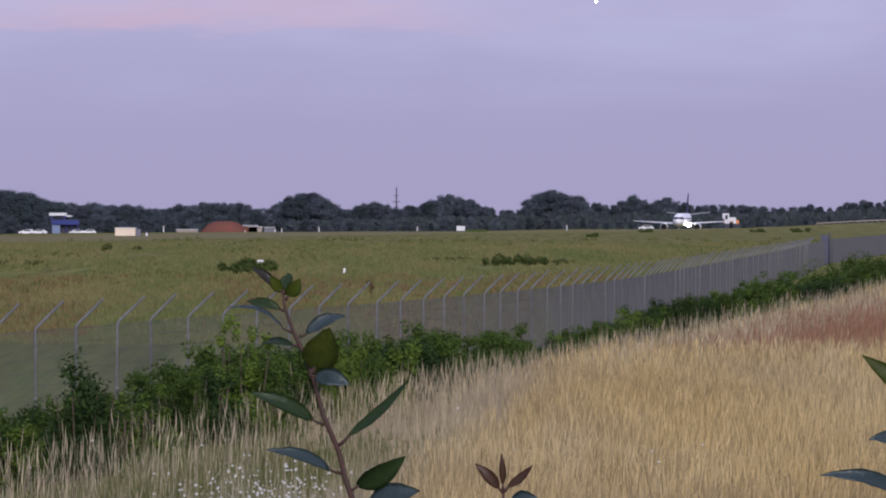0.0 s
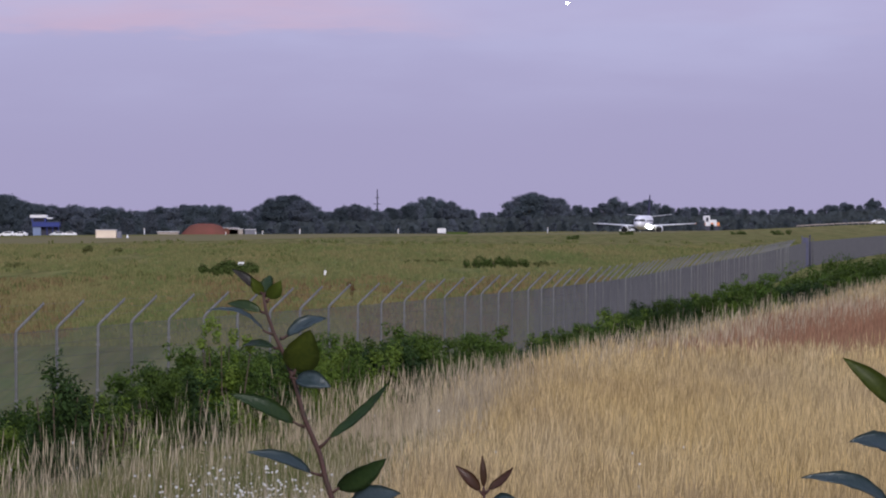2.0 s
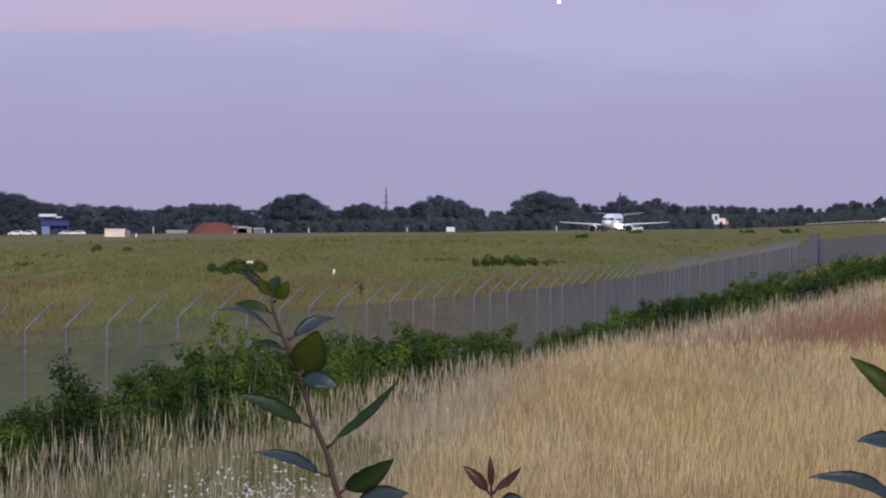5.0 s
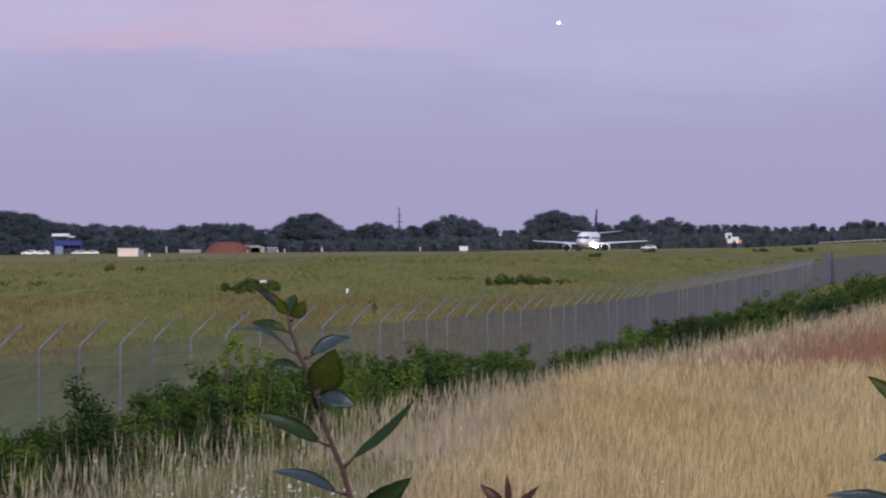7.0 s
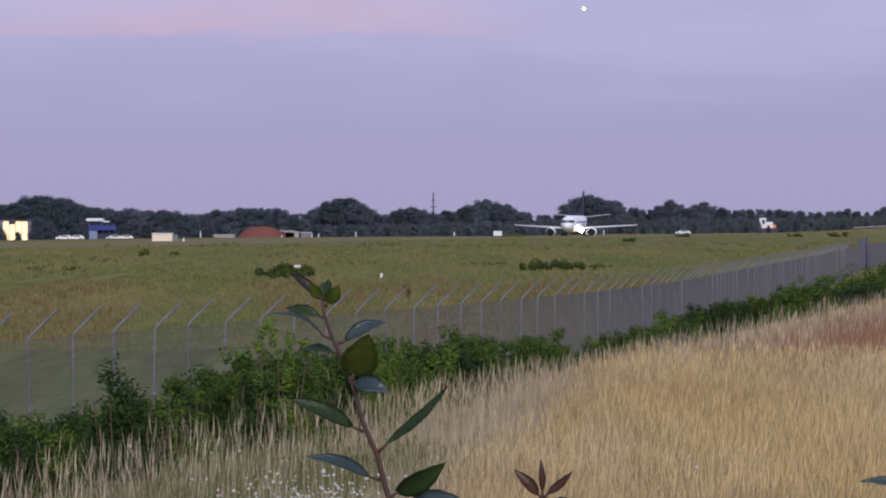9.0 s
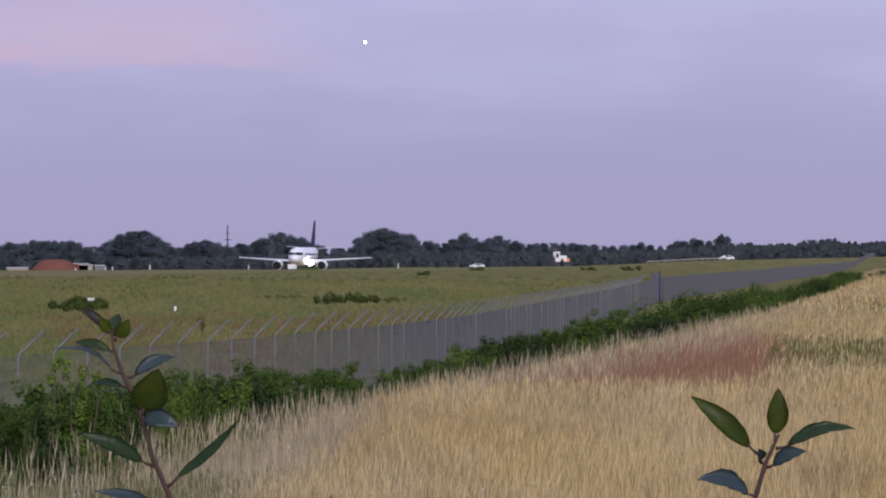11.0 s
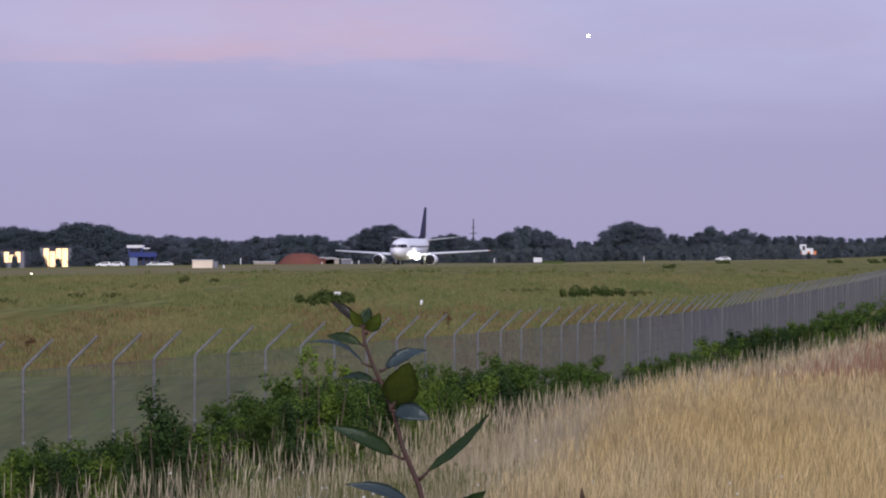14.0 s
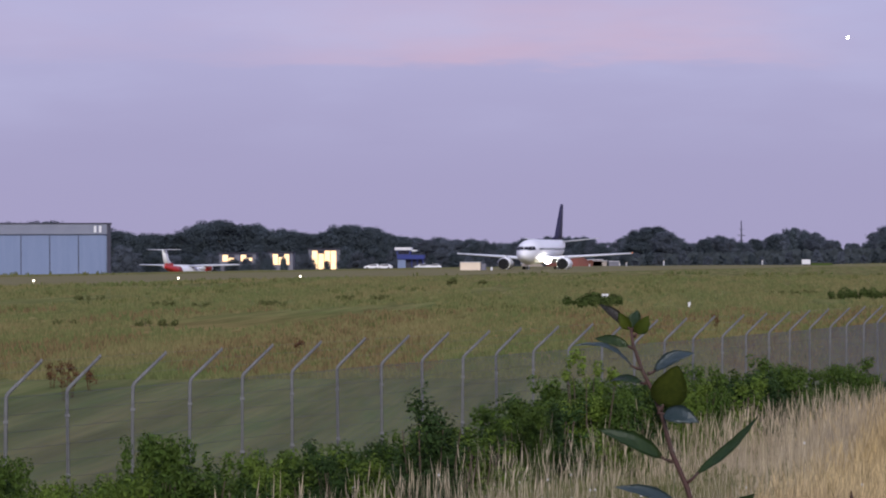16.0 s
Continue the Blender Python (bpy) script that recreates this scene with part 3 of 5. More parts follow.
def make_hedge():
    rng = random.Random(7)
    paints = (M_LEAF, M_LEAF, M_LEAF2, M_LEAFBRIGHT, M_LEAF, M_LEAF2)
    kinds = [make_shrub(rng, 0.85, 1.7, paints[i], 0.0165, 19000) for i in range(6)]
    broad = [make_shrub(rng, 2.0, 1.7, paints[i], 0.03, 13000) for i in range(3)]
    us, vs, ds = [h[0] for h in HEDGE], [h[1] for h in HEDGE], [h[2] for h in HEDGE]
    u = -1420.0
    while u < 1260:
        d = float(np.interp(u, us, ds))
        far = ease(60, 130, d)
        for row in range(4):
            dd = d * (1.0 + 0.030 * row + rng.uniform(-0.015, 0.015))
            uu = u + rng.uniform(-0.12, 0.12) * FOCAL / d
            vt = float(np.interp(uu, us, vs))
            top = spot(uu, vt + 10 - 5 * row + rng.uniform(-34, 6) * (1 - 0.6 * far), dd)
            g = land(top.x, top.y) - 0.15
            k = max(0.35, top.z - g) / (1.60 + 0.16 * ease(58, 80, d))
            m = Matrix.Translation((top.x, top.y, g)) @ pose(0, 0, 0, 0, 0, rng.random() * 360)
            c = copy_thing(kinds[rng.randrange(6)], m)
            w = rng.uniform(0.85, 1.4) * (1 + 1.0 * far)
            c.scale = (w, w, k)
        u += (0.27 + 0.5 * far) * FOCAL / d
    # the hedge goes on along the bank's foot
    y = 108.0
    while y < 400:
        x = along(CREST, y) - 1.9 + rng.uniform(-0.7, 0.7)
        g = land(x, y) - 0.2
        h = (2.35 - 0.2 * ease(120, 340, y) + rng.uniform(-0.5, 0.2)) - g
        c = copy_thing(broad[int(y * 7) % 3], Matrix.Translation((x, y, g)) @ pose(0, 0, 0, 0, 0, rng.random() * 360))
        c.scale = (1.1, 1.1, h / 1.8)
        y += 2.4 + y * 0.012
    # thin scrub that stands up before the mesh
    for u, v, d, w in ((936, -50, 150, 0.40), (826, -84, 118, 0.35), (1046, -46, 205, 0.5), (905, -76, 140, 0.45), (985, -66, 165, 0.5)):
        top = spot(u, v, d)
        g = land(top.x, top.y) - 0.1
        c = copy_thing(broad[int(d) % 3], Matrix.Translation((top.x, top.y, g)) @ pose(0, 0, 0, 0, 0, d * 7))
        c.scale = (w, w, (top.z - g) / 1.65)
    # a dark conical young tree standing in the hedge
    cone = make_shrub(rng, 0.95, 2.1, M_LEAF2, 0.018, 22000, cone=True)
    tagged(cone, "dark green pointed bush standing in the hedge", "shrub")
    s = spot(-560, -248, 34)
    cone.matrix_basis = Matrix.Translation((s.x, s.y, s.z - 1.98))
    # the tall bright green round bush
    tall = make_shrub(rng, 0.78, 2.3, M_LEAFBRIGHT, 0.018, 24000)
    tagged(tall, "tall bright green bush rising above the hedge", "shrub")
    s = spot(-272, -174, 42)
    tall.matrix_basis = Matrix.Translation((s.x, s.y, s.z - 2.12))
    for k, ob in enumerate(kinds + broad):
        u, v, d = ((-1500, -400, 38), (-1470, -400, 39), (-1445, -400, 38), (-1520, -390, 39), (-1490, -390, 37), (-1455, -395, 37), (1300, -60, 330), (1380, -60, 330), (1450, -60, 330))[k]
        s = spot(u, v, d)
        ob.matrix_basis = Matrix.Translation((s.x, s.y, land(s.x, s.y) - 0.1))


make_hedge()


# ---- dry grass of the bank ----
def stalks(name, label, spots, material, tall, head, thick, rng, blades=2):
    """Dry grass: a bent stem, a slim seed head and some low leaves on every stalk, joined."""
    verts, faces = [], []
    for x, y in spots:
        z = land(x, y) - 0.05
        h = tall * rng.uniform(0.62, 1.12) * (1 + 0.22 * noise.noise((x * 1.7, y * 0.9, 2.0)))
        la, ll = rng.random() * math.tau, h * rng.uniform(0.02, 0.15)
        lx, ly = math.cos(la) * ll + 0.012, math.sin(la) * ll
        i = len(verts)
        t = thick * rng.uniform(0.8, 1.3)
        verts.extend(((x - t, y, z), (x + t, y, z), (x + lx * .4 + t * .8, y + ly * .4, z + h * .6), (x + lx * .4 - t * .8, y + ly * .4, z + h * .6)))
        faces.append((i, i + 1, i + 2, i + 3))
        hh = head * rng.uniform(0.7, 1.3)
        x2, y2, z2 = x + lx, y + ly, z + h
        w = thick * rng.uniform(1.0, 2.1)
        verts.extend(((x2 - lx * .25, y2 - ly * .25, z2 - hh), (x2 - w, y2 + w * .4, z2 - hh * .5), (x2 + w, y2 - w * .4, z2 - hh * .5), (x2 + lx * .22, y2 + ly * .2, z2 + hh * .1)))
        faces.append((i + 3, i + 2, i + 4))
        faces.append((i + 4, i + 6, i + 7, i + 5))
        for _ in range(blades):
            a = rng.random() * math.tau
            L, bh = h * rng.uniform(0.05, 0.22), h * rng.uniform(0.35, 0.85)
            bx, by = math.cos(a) * L, math.sin(a) * L
            ox, oy = rng.uniform(-.06, .06), rng.uniform(-.06, .06)
            j = len(verts)
            t2 = thick * 0.9
            mx, my = x + ox + bx * 0.4, y + oy + by * 0.4
            verts.extend(((x + ox - t2, y + oy, z), (x + ox + t2, y + oy, z), (mx + t2, my, z + bh * 0.8), (mx - t2, my, z + bh * 0.8), (x + ox + bx, y + oy + by, z + bh)))
            faces.append((j, j + 1, j + 2, j + 3))
            faces.append((j + 3, j + 2, j + 4))
    return tagged(new(name, raw_mesh(name, verts, faces, material)), label, "grass", kind="stuff")


def scatter(rng, count, d0, d1, u0, u1, power=1.0):
    """Places on the bank between two distances and two bearings."""
    out = []
    while len(out) < count:
        d = d0 + (d1 - d0) * rng.random() ** power
        u = rng.uniform(u0, u1)
        x = u * d / FOCAL
        if x > along(CREST, d) - 0.5 - 0.6 * rng.random():
            out.append((x, d))
    return out


def reddish(x, y):
    """How far the grass belongs to the red sorrel patch."""
    n = 0.35 * noise.noise((x * 0.25, y * 0.08, 4.0)) + 0.2 * noise.noise((x * 0.9, y * 0.3, 1.0))
    s = x - along(CREST, y)
    return ease(51, 60, y) * (1 - ease(86, 100, y)) * ease(-0.5, 0.5, s) * (1 - ease(0.098, 0.138, x / y)) + n


def greenish(x, y):
    n = 0.3 * noise.noise((x * 0.4, y * 0.1, 7.0))
    return max(ease(0.112, 0.126, x / y) * ease(63, 68, y) * (1 - ease(84, 94, y)), ease(0.125, 0.14, x / y) * ease(118, 130, y) * (1 - ease(165, 190, y))) + n


def make_grass():
    rng = random.Random(21)
    near = scatter(rng, 150000, 19, 48, -1250, 1300)
    far = scatter(rng, 62000, 46, 130, -300, 1350, 1.25)
    near = [p for p in near if rng.random() > 0.955 * ease(0.9, -0.6, p[0] - (p[1] - 27) * 0.08 + 0.5 * noise.noise((p[0], p[1] * 0.3, 9)))]
    red = [p for p in near + far if reddish(*p) > rng.uniform(0.2, 0.6)]
    rest = scatter(rng, 24000, 125, 420, 500, 1350, 1.2)
    green = [p for p in far + rest if 0.7 * greenish(*p) > rng.random() and reddish(*p) <= 0.5]
    taken = set(red) | set(green)
    # the thin fringe beside the hedge is paler and finer than the thick of the bank
    fringe = {p for p in near if p[0] - (p[1] - 27) * 0.08 + 0.6 * noise.noise((p[0], p[1] * 0.3, 9)) < 0.1}
    stalks("dry_grass", "tall straw-yellow dry grass with seed heads on the bank", [p for p in near if p not in taken and p not in fringe], M_STRAW, 0.80, 0.13, 0.0012, rng, 2)
    stalks("pale_grass", "thin greyish dry stalks standing before the hedge", sorted(fringe - taken), M_PALE, 0.82, 0.15, 0.0007, rng, 2)
    stalks("dry_grass", "tall straw-yellow dry grass further along the bank", [p for p in far if p not in taken], M_STRAW, 0.70, 0.15, 0.0028, rng, 2)
    stalks("red_grass", "patch of reddish brown dry sorrel and grass", red, M_RED, 0.62, 0.16, 0.0030, rng, 2)
    stalks("green_grass", "patch of short greener grass on the bank", green, M_GREENGRASS, 0.6, 0.12, 0.006, rng, 2)
    stalks("dry_grass", "distant pale dry grass along the bank", [p for p in rest if p not in taken], M_STRAW, 0.8, 0.2, 0.009, rng, 2)
    low = [(x, y) for x, y in scatter(rng, 30000, 19, 36, -1250, 250)]
    stalks("green_grass", "green undergrowth among the dry grass", low, M_GREENGRASS, 0.50, 0.07, 0.0022, rng, 3)
    edge = []
    while len(edge) < 9000:
        y = (24 if rng.random() < 0.25 else 40) + 100 * rng.random() ** 1.5
        edge.append((along(CREST, y) + rng.uniform(-0.9, 0.5 + y * 0.012), y))
    stalks("pale_grass", "pale seed-bearing grass along the edge of the bank", edge, M_PALE, 0.84, 0.17, 0.0018, rng, 1)
    # white flower heads
    verts, faces = [], []
    for _ in range(520):
        d = rng.uniform(21.5, 27)
        u = rng.gauss(-225, 85)
        if rng.random() < 0.12:
            d, u = rng.uniform(21, 34), rng.uniform(-700, 700)
        x = u * d / FOCAL
        if x < along(CREST, d) - 0.8:
            continue
        z = land(x, d) + rng.uniform(0.42, 0.78)
        r = rng.uniform(0.0035, 0.0095)
        i = len(verts)
        n = 7
        verts.append((x, d - r * 0.3, z + r * 0.1))
        for k in range(n):
            a = k * math.tau / n
            verts.append((x + r * math.cos(a), d + r * math.sin(a) * 0.55, z + r * 0.85 * math.sin(a)))
        for k in range(n):
            faces.append((i, i + 1 + k, i + 1 + (k + 1) % n))
        j = len(verts)
        verts.extend(((x - .002, d, z - 0.6), (x + .002, d, z - 0.6), (x, d, z)))
        faces.append((j, j + 1, j + 2))
    tagged(new("white_flowers", raw_mesh("white_flowers", verts, faces, M_PETAL)), "small white daisy-like flowers among the grass", "flowers", kind="stuff")


make_grass()


# ---- airfield vegetation ----
def make_tussocks():
    """Rough grass of the airfield: upright tufts, thick in drifts, and scattered darker weeds."""
    rng = random.Random(5)
    for label, material, count, y0, y1, tall, gate in (
            ("rough green and straw-coloured grass tufts of the airfield", M_FIELDTUFT, 30000, 118, 540, 0.28, -0.5),
            ("low dark weeds scattered over the airfield", M_TUSSOCK, 5600, 122, 640, 0.36, 0.20),
            ("rusty seed stalks among the airfield grass", M_RUSTTUFT, 8000, 122, 250, 0.34, 0.0)):
        verts, faces = [], []
        for _ in range(count):
            y = y0 + (y1 - y0) * rng.random() ** 1.5
            x = rng.uniform(-1450, 1000) * y / FOCAL
            if x > along(FENCE, y) - 0.6 or abs(x - runway_x(y)) < 24:
                continue
            if noise.noise((x * 0.16, y * 0.012, 3 + gate)) < gate:
                continue
            z = land(x, y) - 0.02
            h = tall * rng.uniform(0.4, 1.25) * (0.8 + y / 900)
            t = 0.016 + y * 0.00012
            for k in range(5):
                ox, oy = rng.uniform(-.5, .5) * h, rng.uniform(-.5, .5)
                lean, top = rng.uniform(-.35, .35) * h, h * rng.uniform(0.5, 1.0)
                i = len(verts)
                verts.extend(((x + ox - t, y + oy, z), (x + ox + t, y + oy, z), (x + ox + lean * .5 + t * .7, y + oy, z + top * .6), (x + ox + lean, y + oy, z + top)))
                faces.append((i, i + 1, i + 2, i + 3))
        tagged(new("field_grass", raw_mesh("field_grass", verts, faces, material)), label, "grass", kind="stuff")


make_tussocks()


def make_field_bush(u, v, d, wide, tall, material, rng):
    bush = thing("field_bush", Matrix(), "low dark green bush growing on the airfield", "bush", "bushes on the airfield")
    blobs = [(rng.uniform(-.5, .5) * wide, rng.uniform(-.4, .4), tall * rng.uniform(0.0, 0.62), tall * rng.uniform(0.22, 0.42)) for _ in range(16)]
    mesh_part("crown", raw_mesh("crown", *leaf_cloud(rng, 1500, tall * 0.10, blobs), material), bush)
    bm = bmesh.new()
    for k in range(4):
        x = rng.uniform(-.3, .3) * wide
        tube(bm, [(x, 0, -0.2), (x * 1.1, 0, tall * 0.5)], [0.03, 0.01], 5)
    tagged(part("stems", bm, M_BARK, bush), kind="stuff")
    s = spot(u, v, d)
    bush.matrix_basis = Matrix.Translation((s.x, s.y, land(s.x, s.y)))


def make_field_bushes():
    rng = random.Random(11)
    for u, v, d, w, t in ((176, 0, 300, 1.3, 0.9), (205, 0, 302, 1.6, 1.15), (240, 0, 305, 1.5, .9), (275, 0, 306, 1.4, 0.8), (300, 0, 310, .9, 0.5), (-290, 0, 262, 1.0, 1.2), (-262, 0, 262, 1.0, 1.5), (-232, 0, 264, 1.0, 1.2), (75, 0, 335, 1.8, 0.55), (115, 0, 335, 1.2, 0.6),
                          (-512, 0, 420, .5, 1.0), (-458, 0, 420, .5, .8), (-1160, 0, 300, 1.5, .55), (-1030, 0, 270, 1.2, .6), (-960, 0, 265, .9, .5), (-830, 0, 265, 1.2, .65), (-700, 0, 300, 1.0, .5), (-640, 0, 300, .8, .6),
                          (-1040, 0, 200, 1.4, .5), (-1200, 0, 205, 1.0, .4), (350, 0, 700, 2.0, 1.2), (440, 0, 900, 2.2, 1.4), (715, 0, 900, 3.0, 1.5), (640, 0, 900, 2.5, 1.2)):
        make_field_bush(u, v, d, w * 1.3, t * 0.72, M_WEED if t > 0.85 and u > -400 else M_TUSSOCK, rng)
    # rusty dock stalks behind the fence
    for u, d, h in ((-1206, 104, 0.95), (-1192, 106, 0.8), (-1228, 112, 0.6), (-788, 140, 0.7), (-1160, 110, 0.55), (-46, 180, 0.9)):
        dock = thing("dock_plant", Matrix(), "rusty brown withered dock stalk in the field", "weed", "withered weeds behind the fence")
        bm = bmesh.new()
        for k in range(4):
            a = rng.random() * math.tau
            tube(bm, [(0.03 * math.cos(a), 0.03 * math.sin(a), -0.1), (0.13 * math.cos(a), 0.1 * math.sin(a), h)], [0.008, 0.004], 4)
        part("stalk", bm, M_BROWNWEED, dock)
        blobs = [(rng.uniform(-.13, .13), rng.uniform(-.1, .1), h * rng.uniform(0.4, 0.95), 0.09) for _ in range(9)]
        tagged(mesh_part("seed_head", raw_mesh("seed_head", *leaf_cloud(rng, 260, 0.03, blobs), M_BROWNWEED), dock), kind="stuff")
        x = u * d / FOCAL
        dock.matrix_basis = Matrix.Translation((x, d, land(x, d)))


make_field_bushes()

# ---- distant woods ----
TOPS = [(-1400, 38), (-1300, 45), (-1240, 49), (-1180, 44), (-1111, 31), (-1080, 26), (-1010, 26), (-980, 40), (-930, 54), (-890, 46), (-850, 43), (-830, 26), (-810, 38), (-780, 26), (-740, 30), (-710, 43), (-660, 40), (-625, 26), (-600, 19),
        (-520, 18), (-410, 10), (-340, 19), (-280, 18), (-220, 8), (-180, 35), (-150, 36), (-120, 20), (-90, 8), (-40, 22), (0, 10), (60, 20), (90, 38), (130, 25), (160, 10), (220, 10), (250, 38),
        (275, 46), (300, 36), (350, 22), (380, 18), (420, 38), (445, 20), (480, 31), (500, 20), (600, 19)]
TOPS_EAST = [(600, 19), (640, 15), (740, 19), (760, 9), (790, 20), (830, 26), (860, 24), (879, 36), (895, 20), (940, 18), (1010, 14), (1025, 24), (1080, 27), (1095, 12), (1160, 18), (1220, 15), (1400, 18)]


def make_tree(rng, style, material):
    """A broad or narrow tree, ten metres tall, with a tapered trunk, limbs and a crown of many clumps."""
    tree = thing("tree", Matrix(), "leafy tree in the far woods, foliage tinted with blue haze", "tree", "woods behind the airfield")
    bm = bmesh.new()
    tube(bm, [(0, 0, -0.6), (0.1, 0, 2.5), (0.05, 0.1, 5.5), (0, 0, 8.0)], [0.32, 0.24, 0.15, 0.05], 7)
    blobs = []
    wide = 0.9 if style == "poplar" else 2.6
    for k in range(16 if style == "poplar" else 60):
        a = rng.random() * math.tau
        h = 1.2 + 8.3 * (k / (15 if style == "poplar" else 59))
        lim = wide * (1 - abs((h - 5.0) / 6.2) ** 2.2)
        q = lim * rng.uniform(0.2, 0.85)
        c = Vector((q * math.cos(a), q * math.sin(a), h))
        blobs.append((c.x, c.y, c.z, (0.75 if style == "poplar" else 0.95) * rng.uniform(0.5, 1.35) * (1 - 0.35 * (h / 10))))
        if k % 3 == 0 and 2 < h < 8:
            tube(bm, [(0, 0, h * 0.7), (c.x * 0.5, c.y * 0.5, h * 0.9), tuple(c)], [0.10, 0.06, 0.02], 5)
    part("trunk", bm, M_BARK, tree)
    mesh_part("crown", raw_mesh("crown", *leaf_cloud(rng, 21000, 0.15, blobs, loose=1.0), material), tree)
    return tree


def make_woods():
    rng = random.Random(3)
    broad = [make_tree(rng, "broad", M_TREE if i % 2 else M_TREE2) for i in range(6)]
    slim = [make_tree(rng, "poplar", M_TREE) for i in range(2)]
    table = TOPS + TOPS_EAST[1:]
    us, vs = [p[0] for p in table], [p[1] for p in table]

    def put(kind, u, v, d, fat):
        s = spot(u, v, d)
        g = land(s.x, s.y) - 0.3
        h = max(2.5, s.z - g)
        c = copy_thing(kind, Matrix.Translation((s.x, s.y, g)) @ pose(0, 0, 0, 0, 0, rng.random() * 360))
        c.scale = (h / 10 * fat, h / 10 * fat, h / 10.2)

    u, i = -1420.0, 0
    while u < 1400:
        v = float(np.interp(u, us, vs))
        d = 1500 + rng.uniform(-40, 60) if u > -620 else 1420 + rng.uniform(-30, 40)
        put(broad[i % 6 if u > -600 else (2 * i + 1) % 6], u, v + (1 if u > 330 else 3) + rng.uniform(-4, 2), d, rng.uniform(1.0, 1.45) if u > 330 else rng.uniform(1.15, 1.6))
        i += 1
        u += rng.uniform(11, 19) if u > 330 else rng.uniform(11, 19)
    u = -1100.0
    while u < 1400:
        v = float(np.interp(u, us, vs))
        put(broad[i % 6], u, min(v - 8, rng.uniform(-16, 4) - (4 if u > 330 else 0)), 1380 + rng.uniform(-30, 30), rng.uniform(1.1, 1.6))
        i += 1
        u += rng.uniform(17, 27)
    for u, v in ((879, 36), (873, 32), (90, 38), (1025, 24), (1066, 26), (1080, 28), (1045, 16)):
        put(slim[i % 2], u, v, 1490, 1.0)
        i += 1
    for k, ob in enumerate(broad + slim):
        u = -1460 - 18 * k
        s = spot(u, 30, 1450)
        ob.matrix_basis = Matrix.Translation((s.x, s.y, land(s.x, s.y) - 0.3))
    # trees that stand before the halls
    for u, v, d, fat in ((-735, -20, 1330, 0.9), (-772, -6, 1335, 1.3), (-812, -14, 1340, 0.8), (-845, -4, 1345, 1.2), (-880, -26, 1345, 1.6), (-860, -16, 1345, 1.0), (-700, 4, 1330, 1.3), (-680, -4, 1325, 1.4), (-842, -16, 1340, 1.5),
                         (-940, -8, 1340, 1.5), (-965, -14, 1340, 1.5), (-1080, -4, 1345, 1.6), (-1050, -8, 1345, 1.6), (-1010, -10, 1345, 1.6), (-985, -6, 1350, 1.5), (-1100, 8, 1345, 1.3)):
        put(broad[i % 6], u, v, d, fat)
        i += 1
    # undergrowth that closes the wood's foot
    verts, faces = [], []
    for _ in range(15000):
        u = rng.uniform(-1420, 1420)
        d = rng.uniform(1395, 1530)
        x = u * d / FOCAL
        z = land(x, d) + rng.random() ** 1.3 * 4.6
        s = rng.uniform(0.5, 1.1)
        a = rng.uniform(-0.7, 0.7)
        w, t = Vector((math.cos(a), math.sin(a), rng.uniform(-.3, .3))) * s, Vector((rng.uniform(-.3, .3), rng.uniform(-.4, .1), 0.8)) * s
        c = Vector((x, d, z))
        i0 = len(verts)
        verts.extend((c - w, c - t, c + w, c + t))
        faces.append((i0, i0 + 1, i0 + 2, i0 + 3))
    tagged(new("undergrowth", raw_mesh("undergrowth", verts, faces, M_UNDER)), "undergrowth at the foot of the far woods, tinted with shade and haze", "undergrowth", kind="stuff")


make_woods()


# ---- the airliner that rolls down the runway ----
def ring(y, rx, rz, cz, n=24, cx=0.0):
    return [(cx + rx * math.cos(k * math.tau / n), y, cz + rz * math.sin(k * math.tau / n)) for k in range(n)]


def wing_loft(sections):
    """sections: rows of leading edge x, y, z, chord, thickness; chord runs back along +y."""
    prof = [(0, 0), (0.04, 0.5), (0.15, 0.9), (0.35, 1.0), (0.65, 0.6), (1.0, 0.06), (0.65, -0.35), (0.35, -0.6), (0.15, -0.6), (0.04, -0.35)]
    return loft([[(x, y + c * p, z + th * q) for p, q in prof] for x, y, z, c, th in sections])


